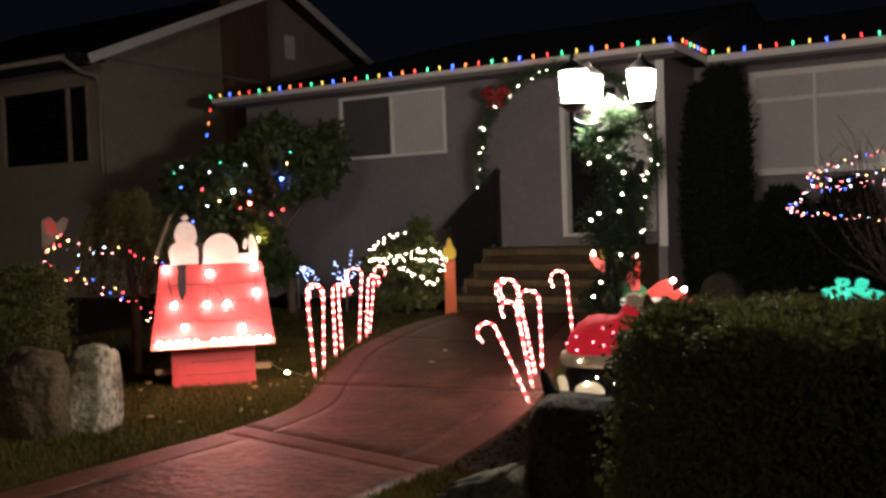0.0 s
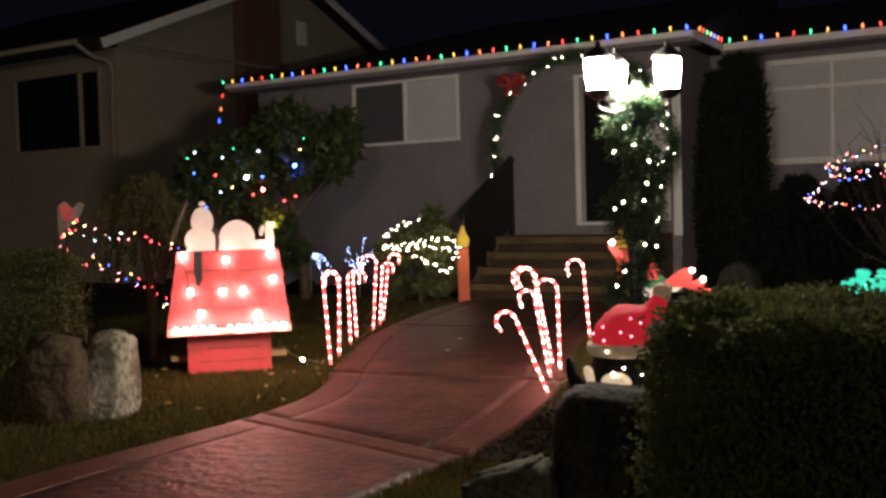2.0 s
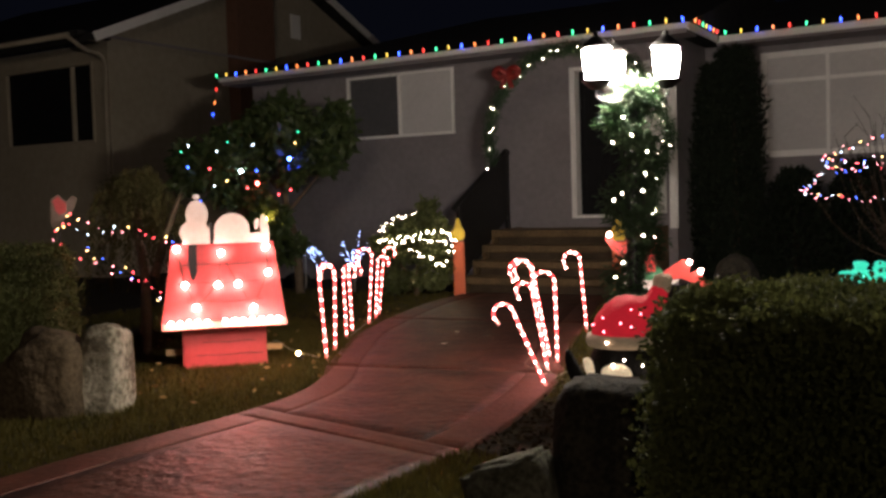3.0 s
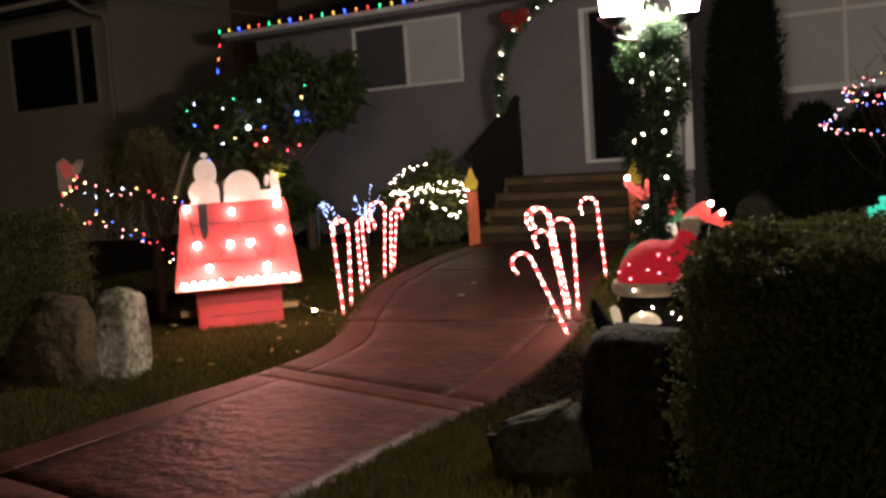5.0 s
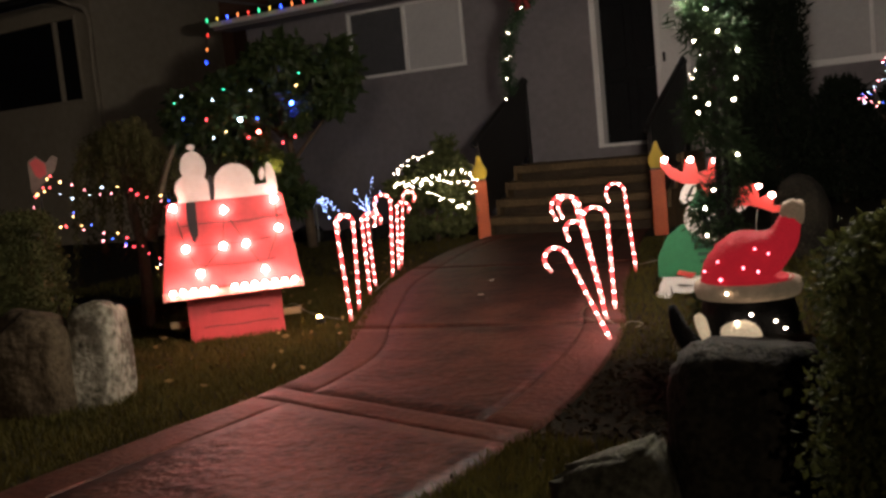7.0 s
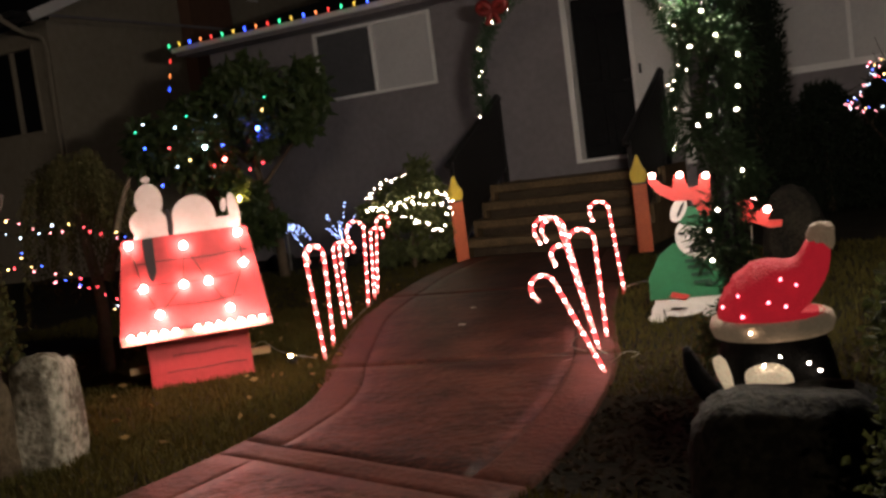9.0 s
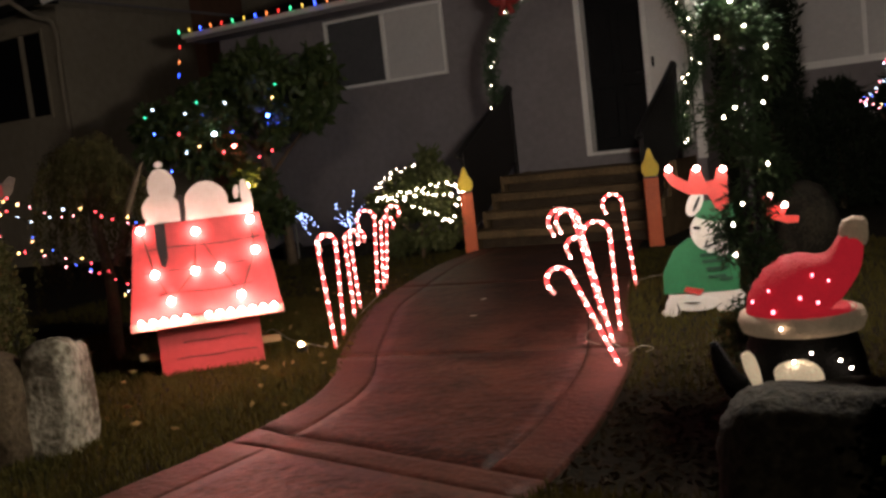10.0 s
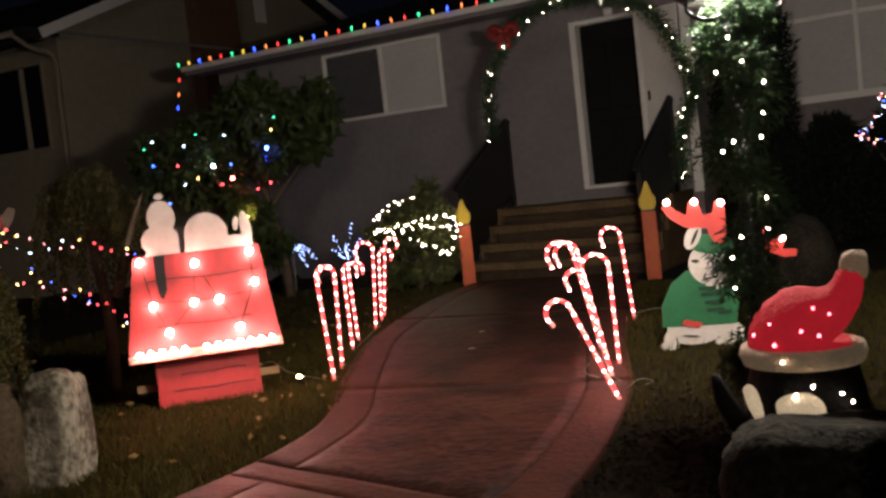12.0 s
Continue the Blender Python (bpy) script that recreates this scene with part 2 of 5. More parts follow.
def leaf_mesh(name, pts, length, width, rng, droop=0.0, along=None, spread=1.0):
    """Mesh data of many small folded leaves at pts."""
    pts = np.asarray(pts, float)
    n = len(pts)
    d = rng.normal(size=(n, 3))
    if along is not None:
        d = d * spread + np.asarray(along)
    d[:, 2] -= droop
    d /= np.linalg.norm(d, axis=1)[:, None]
    s = np.cross(d, rng.normal(size=(n, 3)))
    s /= np.linalg.norm(s, axis=1)[:, None] + 1e-9
    nn = np.cross(d, s)
    ln = length * rng.uniform(0.6, 1.3, n)[:, None]
    wd = width * rng.uniform(0.7, 1.2, n)[:, None]
    a, c = pts, pts + d * ln
    b = pts + d * ln * 0.45 + s * wd + nn * wd * 0.35
    e = pts + d * ln * 0.45 - s * wd + nn * wd * 0.35
    v = np.stack([a, b, c, e], 1).reshape(-1, 3)
    i = np.arange(n)[:, None] * 4
    fc = np.concatenate([i + [0, 1, 2], i + [0, 2, 3]])
    me = bpy.data.meshes.new(name)
    me.from_pydata(v.tolist(), [], fc.tolist())
    return me


def boulder(bm, size, seed, rough=0.16, square=0.72):
    bmesh.ops.create_icosphere(bm, subdivisions=4, radius=1.0)
    off = Vector((seed * 3.1, seed * 1.7, seed * 0.9))
    for v in bm.verts:
        p = v.co.copy()
        p = Vector([math.copysign(abs(c) ** square, c) for c in p])
        r = 1 + rough * 1.5 * noise.noise(p * 1.1 + off) + rough * 0.5 * noise.noise(p * 3.1 + off) + rough * 0.16 * noise.noise(p * 9 + off)
        v.co = Vector((p.x * size[0], p.y * size[1], p.z * size[2])) * r
    for fc in bm.faces:
        fc.smooth = True
    return bm


# ---- ground ----
bm = bmesh.new()
N = 60
for j in range(N + 1):
    for i in range(N + 1):
        a, b = i / N * 2 - 1, j / N * 2 - 1
        x, y = -4 + 12 * a + 240 * a ** 7, 8 + 12 * b + 240 * b ** 7
        z = -0.03 + 0.012 * noise.noise(Vector((x, y, 0)) * 0.9)
        bm.verts.new((x, y, z))
bm.verts.ensure_lookup_table()
for j in range(N):
    for i in range(N):
        k = j * (N + 1) + i
        bm.faces.new((bm.verts[k], bm.verts[k + 1], bm.verts[k + N + 2], bm.verts[k + N + 1]))
me = bpy.data.meshes.new("ground")
bm.to_mesh(me)
bm.free()
me.materials.append(SOIL)
tagged(new("ground", me), "dark damp garden soil and moss", "ground", kind="structure")

# path edges: y, left x, right x
EDGE = [(0.9, -3.62, -1.95), (2.0, -3.60, -1.95), (3.25, -3.56, -1.93), (4.04, -3.49, -1.87), (4.6, -3.54, -1.89), (5.07, -3.62, -2.00), (5.6, -3.87, -2.12),
        (6.5, -4.37, -2.46), (7.5, -4.90, -2.80), (8.7, -5.30, -3.15), (9.9, -5.65, -3.50), (11.2, -5.80, -3.85)]
EY, EL, ER = (np.array(c) for c in zip(*EDGE))


def smooth_edge(y, table):
    return sum(np.interp(y + d, EY, table) for d in (-0.3, -0.15, 0, 0.15, 0.3)) / 5


def path_x(y, s):
    """s from 0 at the left edge to 1 at the right edge."""
    a, b = smooth_edge(y, EL), smooth_edge(y, ER)
    return a + s * (b - a)


def in_path(x, y, margin=0.0):
    return smooth_edge(y, EL) - margin < x < smooth_edge(y, ER) + margin


def slab(y0, y1, side0, side1, slant=(0.0, 0.0), seed=1.0):
    """One slab of the path: from y0 to y1, with its sides given in metres from the left (+) or the right (-) edge."""
    bm = bmesh.new()
    nx, ny = 14, max(4, int((y1 - y0) / 0.12))
    grid = []
    for j in range(ny + 1):
        row = []
        for i in range(nx + 1):
            yb = y0 + (y1 - y0) * j / ny
            L, R = path_x(yb, 0), path_x(yb, 1)
            xa = L + side0 if side0 >= 0 else R + side0
            xb = R + side1 if side1 <= 0 else L + side1
            x = xa + (xb - xa) * i / nx
            y = yb - (slant[0] + (slant[1] - slant[0]) * j / ny) * ((x - L) / (R - L) - 0.5)
            edge = min(i, nx - i, j, ny - j)
            z = 0.004 * noise.noise(Vector((x * 3, y * 3, seed))) + (0.0 if edge else -0.004)
            row.append(bm.verts.new((x, y, z)))
        grid.append(row)
    top = []
    for j in range(ny):
        for i in range(nx):
            fc = bm.faces.new((grid[j][i], grid[j][i + 1], grid[j + 1][i + 1], grid[j + 1][i]))
            fc.smooth = True
            top.append(fc)
    r = bmesh.ops.extrude_face_region(bm, geom=top)
    down = {v for v in r["geom"] if isinstance(v, bmesh.types.BMVert)}
    for v in down:
        v.co.z -= 0.1
    bmesh.ops.recalc_face_normals(bm, faces=bm.faces)
    return bm


walkway = thing("garden_path", (0, 0, 0), "reddish stamped concrete garden path with tooled joints", "path", kind="structure")
G, W = 0.005, 0.26
JOINTS = [(0.9, 2.3, 0.1, 0.2), (2.3, 3.97, 0.2, 0.38), (4.16, 5.88, 0.38, -0.32), (5.88, 8.5, -0.32, -0.2), (8.5, 11.19, -0.2, 0.0)]
for k, (y0, y1, s0, s1) in enumerate(JOINTS):
    part("slab", slab(y0 + G, y1 - G, W + G, -W - G if k > 1 else 0.0, (s0, s1), k + 1.5), CONCRETE, walkway)
    part("border", slab(y0 + G, y1 - G, 0.0, W - G, (s0, s1), k + 9.5), BORDER, walkway)
    if k > 1:
        part("border", slab(y0 + G, y1 - G, -W + G, 0.0, (s0, s1), k + 19.5), BORDER, walkway)
part("band", slab(3.97 + G, 4.16 - G, 0.0, 0.0, (0.38, 0.38), 40.5), BORDER, walkway)
bm = bmesh.new()
for i in range(len(EDGE) - 1):
    (ya, la, ra), (yb, lb, rb) = EDGE[i], EDGE[i + 1]
    bm.faces.new([bm.verts.new(c) for c in ((la + .05, ya, -0.017), (ra - .05, ya, -0.017), (rb - .05, yb, -0.017), (lb + .05, yb, -0.017))])
part("joint_bed", bm, SOIL, walkway)


# ---- the house ----
YW, YB, ZE = 12.96, 14.5, 3.43
house = thing("house", (-7, YW, 0), "single-storey grey stucco house with low dark roof", "house")


def hp(name, bm, material, label="", parent=None):
    ob = part(name, bm, material, parent or house, label)
    ob.matrix_parent_inverse = Matrix.Translation((7, -YW, 0)) if parent is None else Matrix()
    return ob


def wall_with_holes(x0, x1, z0, z1, y0, y1, holes):
    """A wall along x with rectangular openings through it."""
    bm = bmesh.new()
    xs = sorted({x0, x1, *[h[0] for h in holes], *[h[1] for h in holes]})
    zs = sorted({z0, z1, *[h[2] for h in holes], *[h[3] for h in holes]})
    for i in range(len(xs) - 1):
        for j in range(len(zs) - 1):
            cx, cz = (xs[i] + xs[i + 1]) / 2, (zs[j] + zs[j + 1]) / 2
            if not any(h[0] < cx < h[1] and h[2] < cz < h[3] for h in holes):
                box(bm, xs[i], xs[i + 1], y0, y1, zs[j], zs[j + 1])
    bmesh.ops.remove_doubles(bm, verts=bm.verts, dist=1e-4)
    return bm


WIN = (-8.93, -6.93, 2.245, 3.26)
DOOR = (-4.952, -4.168, 0.90, 3.02)
BAY = (-2.70, 0.60, 1.70, 3.20)
hp("wall", wall_with_holes(-10.95, -3.50, -0.1, 3.36, YW, YW + 0.2, [WIN, DOOR]), STUCCO)
hp("wall", boxed(-3.70, -3.50, YW + 0.2, YB + 0.2, -0.1, 3.36), STUCCO)
hp("wall", wall_with_holes(-3.50, 6.0, -0.1, 3.36, YB, YB + 0.2, [BAY]), STUCCO)
hp("wall", boxed(-10.95, -10.75, YW + 0.2, 21.0, -0.1, 3.36), STUCCO)
hp("wall", boxed(5.8, 6.0, YB + 0.2, 21.0, -0.1, 3.36), STUCCO)
hp("wall", boxed(-10.95, 6.0, 21.0, 21.2, -0.1, 3.36), STUCCO)
# roof: a low hip over the left wing, a lower slope over the right wing
bm = bmesh.new()
prof = [(-11.3, 12.50, ZE), (-3.15, 12.50, ZE), (-3.15, 21.6, ZE), (-11.3, 21.6, ZE), (-8.4, 17.0, 4.75), (-3.15, 17.0, 4.75)]
vs = [bm.verts.new(p) for p in prof]
for ids in ((0, 1, 5, 4), (0, 4, 3), (3, 4, 5, 2), (1, 2, 5), (0, 3, 2, 1)):
    bm.faces.new([vs[i] for i in ids])
bmesh.ops.recalc_face_normals(bm, faces=bm.faces)
hp("roof", bm, SHINGLE, "dark shingle roof")
bm = bmesh.new()
vs = [bm.verts.new(p) for p in [(-3.14, 13.95, ZE), (6.5, 13.95, ZE), (6.5, 21.6, ZE), (-3.14, 21.6, ZE), (4.0, 17.4, 4.45), (-3.14, 17.4, 4.45)]]
for ids in ((0, 1, 4, 5), (1, 2, 4), (2, 3, 5, 4), (0, 5, 3), (0, 3, 2, 1)):
    bm.faces.new([vs[i] for i in ids])
bmesh.ops.recalc_face_normals(bm, faces=bm.faces)
hp("roof", bm, SHINGLE, "dark shingle roof")
hp("soffit", boxed(-11.25, -3.2, 12.53, YW - 0.002, 3.30, 3.36), STUCCO)
hp("soffit", boxed(-3.198, 6.4, 13.98, YB - 0.002, 3.30, 3.36), STUCCO)
# fascia boards with a thin gutter lip
hp("fascia", boxed(-11.28, -3.17, 12.47, 12.50, 3.355, 3.43, bevel=0.006), WHITE, "pale painted fascia board")
hp("fascia", boxed(-3.19, -3.16, 12.505, 13.93, 3.335, 3.43, bevel=0.006), WHITE, "pale painted fascia board")
hp("fascia", boxed(-3.15, 6.5, 13.92, 13.95, 3.335, 3.43, bevel=0.006), WHITE, "pale painted fascia board")
hp("corner_board", boxed(-3.60, -3.48, YW - 0.03, YW - 0.003, 0.75, 3.30, bevel=0.004), WHITE, "white corner board")


def framed_window(x0, x1, z0, z1, y, uprights, bars, panes, fw=0.055):
    w = thing("window", ((x0 + x1) / 2, y, z0))
    w.parent = house
    w.matrix_parent_inverse = Matrix.Translation((7, -YW, 0))
    cx = (x0 + x1) / 2
    bm = bmesh.new()
    for a in ((x0, x0 + fw, z0, z1), (x1 - fw, x1, z0, z1), (x0 + fw, x1 - fw, z0, z0 + fw), (x0 + fw, x1 - fw, z1 - fw, z1)):
        box(bm, a[0] - cx, a[1] - cx, -0.035, 0.06, a[2] - z0, a[3] - z0, bevel=0.004)
    part("window_frame", bm, WHITE, w, "white painted window frame")
    for ux in uprights:
        part("mullion", boxed(ux - 0.025 - cx, ux + 0.025 - cx, -0.02, 0.05, fw, z1 - z0 - fw, bevel=0.004), WHITE, w)
    for bz, xa, xb in bars:
        part("transom", boxed(xa - cx, xb - cx, -0.024, 0.052, bz - 0.028 - z0, bz + 0.028 - z0, bevel=0.004), WHITE, w)
    for xa, xb, za, zb, m in panes:
        part("pane", boxed(xa - cx, xb - cx, 0.02, 0.03, za - z0, zb - z0), m, w)
    return w


framed_window(*WIN, YW, [-7.93], [], [(-8.91, -7.94, 2.27, 3.24, GLASS), (-7.92, -6.95, 2.27, 3.24, BLIND)], 0.045)
framed_window(*BAY, YB, [-1.79, -0.5], [(2.78, -2.64, -1.82), (2.78, -1.76, -0.53), (2.78, -0.47, 0.54)],
              [(-2.66, -1.80, 1.74, 2.76, BLIND), (-2.66, -1.80, 2.80, 3.16, BLIND), (-1.78, -0.51, 1.74, 3.16, BLIND), (-0.49, 0.56, 1.74, 3.16, BLIND)], 0.09)

door = thing("door", (-4.56, YW, 0.91))
door.parent, door.matrix_parent_inverse = house, Matrix.Translation((7, -YW, 0))
bm = boxed(-0.385, 0.385, 0.13, 0.175, 0.045, 2.10, bevel=0.004)
for px in (-0.18, 0.18):
    for za, zb in ((0.2, 0.85), (1.0, 1.85)):
        box(bm, px - 0.13, px + 0.13, 0.12, 0.14, za, zb, bevel=0.012)
leaf = part("door_leaf", bm, DARKDOOR, door, "black panelled front door")
bm = bmesh.new()
tube(bm, [Vector((0.33, 0.13, 0.98)), Vector((0.33, 0.07, 0.98)), Vector((0.25, 0.065, 0.98))], 0.012, 8)
part("door_handle", bm, IRON, leaf)
bm = bmesh.new()
box(bm, -0.47, -0.388, -0.03, 0.19, 0.0, 2.15, bevel=0.005)
box(bm, 0.388, 0.455, -0.03, 0.19, 0.0, 2.15, bevel=0.005)
box(bm, -0.388, 0.388, -0.03, 0.19, 2.10, 2.15, bevel=0.005)
part("door_frame", bm, WHITE, door, "white door frame")
part("threshold", boxed(-0.388, 0.388, -0.06, 0.125, 0.0, 0.045, bevel=0.006), WHITE, door)
turn = Matrix.Translation((0.47, -0.045, 0)) @ Matrix.Rotation(radians(-22), 4, "Z")
bm = bmesh.new()
box(bm, 0, 0.56, -0.02, 0.02, 0.05, 2.12, bevel=0.006, m=turn)
for za, zb in ((0.18, 0.95), (1.1, 2.0)):
    box(bm, 0.1, 0.46, -0.026, -0.019, za, zb, bevel=0.003, m=turn)
sd = part("storm_door", bm, WHITE, door, "open white storm door")
part("door_handle", boxed(0.06, 0.085, -0.05, -0.02, 1.02, 1.14, bevel=0.004, m=turn), IRON, sd)

# small unlit light above the door
pf = thing("porch_light", (-4.49, YW, 3.06), "small unlit white porch light above the door", "wall lamp")
part("back_plate", boxed(-0.05, 0.05, -0.014, -0.002, -0.01, 0.10, bevel=0.004), WHITE, pf)
part("shade", lathe([(0.0, 0.0), (0.035, 0.005), (0.045, 0.04), (0.04, 0.085), (0.0, 0.095)], 12), WHITE, pf).location = (0, -0.062, 0.0)

# ---- stairs ----
stairs = thing("stairs", (-4.6, 11.2, 0), "weathered wooden front stairs with concrete sides", "stairs", kind="structure")
for k in range(4):
    y = 0.29 * k
    part("step", boxed(-1.24, 0.93, y - 0.03, y + 0.31 if k < 3 else 1.75, 0.195 * k + 0.098, 0.195 * (k + 1), bevel=0.012), WOODSTEP, stairs)
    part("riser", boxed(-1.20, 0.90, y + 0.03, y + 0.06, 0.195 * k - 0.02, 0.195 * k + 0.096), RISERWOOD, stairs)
for x0, x1 in ((-1.285, -1.245), (0.935, 0.975)):
    bm = bmesh.new()
    for k in range(4):
        box(bm, x0, x1, 0.29 * k - 0.02, 0.29 * (k + 1) - 0.021 if k < 3 else 1.75, -0.04, 0.195 * (k + 1) + 0.01)
    part("stringer", bm, WOODSTEP, stairs)
part("stair_base", boxed(-1.15, 0.88, 0.95, 1.74, -0.05, 0.68), STUCCO, stairs)


def railing(x, label):
    r = thing("stair_railing", (x, 11.2, 0), label, "railing", "stair railings")
    def top(y):
        return 1.17 + y * 0.51
    pts = [Vector((0, -0.12, 1.10)), Vector((0, -0.07, 1.17)), Vector((0, 1.25, 1.84)), Vector((0, 1.38, 1.91)), Vector((0, 1.46, 1.88))]
    part("handrail", tube(bmesh.new(), smooth_line(pts, 14), 0.035, 8), IRON, r)
    for y, z0 in ((-0.04, -0.01), (1.40, 0.78)):
        part("post", boxed(-0.03, 0.03, y - 0.03, y + 0.03, z0, top(y) + 0.02, bevel=0.004), IRON, r)
    lo = [Vector((0, -0.02, 0.16)), Vector((0, 1.40, 0.98))]
    part("bottom_rail", tube(bmesh.new(), lo, 0.02, 6), IRON, r)
    for i in range(1, 24):
        y = -0.02 + 1.42 * i / 24
        zb = 0.17 + y * 0.577
        part("baluster", boxed(-0.012, 0.012, y - 0.025, y + 0.025, zb, top(y)), IRON, r)
    return r


railing(-5.90, "black iron stair railing with close balusters")
railing(-3.72, "black iron stair railing with close balusters")

# ---- the neighbour's house ----
nb = thing("neighbour_house", (-14, 12.5, 0), "neighbouring cream stucco house with gable and brick chimney", "house")
part("wall", boxed(-0.25, 0, 0, 10.3, -0.1, 4.35), CREAM, nb, "cream stucco side wall")
bm = bmesh.new()
a = [bm.verts.new(p) for p in ((0, -0.25, 4.352), (0, 10.5, 4.352), (0, 5.1, 6.52))]
b = [bm.verts.new(p) for p in ((-0.25, -0.25, 4.352), (-0.25, 10.5, 4.352), (-0.25, 5.1, 6.52))]
bm.faces.new(a)
bm.faces.new(b[::-1])
for i in range(3):
    bm.faces.new((a[i], b[i], b[(i + 1) % 3], a[(i + 1) % 3]))
bmesh.ops.recalc_face_normals(bm, faces=bm.faces)
part("gable", bm, CREAM, nb, "cream sided gable")
bm = wall_with_holes(-9.0, -0.252, -0.1, 4.35, 0, 0.25, [(-2.98, -0.42, 2.52, 4.03)])
part("wall", bm, CREAM, nb, "cream stucco front wall")
bm = bmesh.new()
for xa, xb, za, zb in ((-2.98, -0.42, 2.52, 2.57), (-2.98, -0.42, 3.98, 4.03), (-2.98, -2.93, 2.57, 3.98), (-0.47, -0.42, 2.57, 3.98), (-1.03, -0.98, 2.57, 3.98)):
    box(bm, xa, xb, -0.03, 0.1, za, zb, bevel=0.004)
part("window_frame", bm, CREAM, nb)
for xa, xb in ((-2.93, -1.03), (-0.98, -0.47)):
    part("pane", boxed(xa, xb, 0.05, 0.06, 2.57, 3.98), DARKDOOR, nb)
for s in (-1, 1):
    slope = math.hypot(5.7, 2.32)
    ang = math.atan2(2.32, 5.7)
    m = Matrix.Translation((0, 5.1, 6.66)) @ Matrix.Rotation(-s * ang, 4, "X")
    y0, y1 = (0, s * slope) if s > 0 else (s * slope, 0)
    part("roof", boxed(-9, 0.35, y0, y1, -0.06, 0.06, m=m), SHINGLE, nb, "dark roof slope")
    part("bargeboard", boxed(0.352, 0.39, y0, y1, -0.10, 0.07, m=m), WHITE, nb, "pale bargeboard")
part("soffit", boxed(0.322, 0.34, -0.3, 10.6, 4.352, 4.40), STUCCO, nb)
part("eave_roof", boxed(-9.0, 0.1, -0.75, -0.002, 4.36, 4.46), SHINGLE, nb, "dark eave over the front wall")
part("gutter", tube(bmesh.new(), [Vector((-9, -0.78, 4.38)), Vector((-0.1, -0.78, 4.38))], 0.05, 6), CREAM, nb)
part("downspout", tube(bmesh.new(), smooth_line([(-0.15, -0.76, 4.36), (-0.1, -0.4, 4.15), (-0.05, -0.06, 4.0), (-0.05, -0.06, 3.0), (-0.05, -0.06, 0.0)], 16), 0.04, 6), CREAM, nb)
bm = boxed(0.02, 0.32, 3.2, 4.4, -0.05, 8.2)
chim = part("chimney", bm, BRICKMAT, nb, "red brick chimney")
part("vent", boxed(0.002, 0.03, 5.35, 5.7, 5.1, 5.65, bevel=0.005), WHITE, nb)

# ---- eave string of large bulbs ----
eave = thing("eave_light_string", (0, 12.44, 3.44), "multicoloured bulb string clipped along the eaves", "string lights")
CYC = [C_G, C_Y, C_B, C_O, C_R]
PROF = [(0.0, -0.026), (0.010, -0.024), (0.010, -0.004), (0.0145, 0.009), (0.014, 0.020), (0.008, 0.034), (0.0, 0.040)]
bulb_mesh = {}
for m in CYC:
    me = bpy.data.meshes.new("bulb")
    b_ = lathe(PROF)
    b_.to_mesh(me)
    b_.free()
    me.materials.append(m)
    bulb_mesh[m] = me
spots = [(-11.28 + 0.2176 * k, 12.44, 3.46) for k in range(38)]
spots += [(-3.13, 12.50 + 0.18 * k, 3.46) for k in range(1, 8)]
spots += [(-3.05 + 0.2176 * k, 13.89, 3.46) for k in range(0, 26)]
for k, (x, y, z) in enumerate(spots):
    bl = part("bulb", bulb_mesh[CYC[k % 5]], None, eave)
    bl.location = (x, y - 12.44, z - 3.44)
    bl.rotation_euler = (random.uniform(-0.15, 0.15), random.uniform(-0.15, 0.15), 0)
for k, (dz, m) in enumerate(((-0.20, C_R), (-0.42, C_O), (-0.62, C_B))):
    bl = part("bulb", bulb_mesh[m], None, eave)
    bl.location, bl.rotation_euler = (-11.28 - 0.05 * k, -0.02, dz), (math.pi, 0.3, 0)
for a, b in (((-11.28, 0, -0.012), (-3.2, 0, -0.012)), ((-3.13, 0.03, -0.012), (-3.13, 1.4, -0.012)), ((-3.1, 1.45, -0.012), (2.5, 1.45, -0.012)), ((-11.28, 0, -0.01), (-11.4, -0.02, -0.66))):
    part("wire", tube(bmesh.new(), [Vector(a), Vector(b)], 0.004, 5), WIRE, eave)


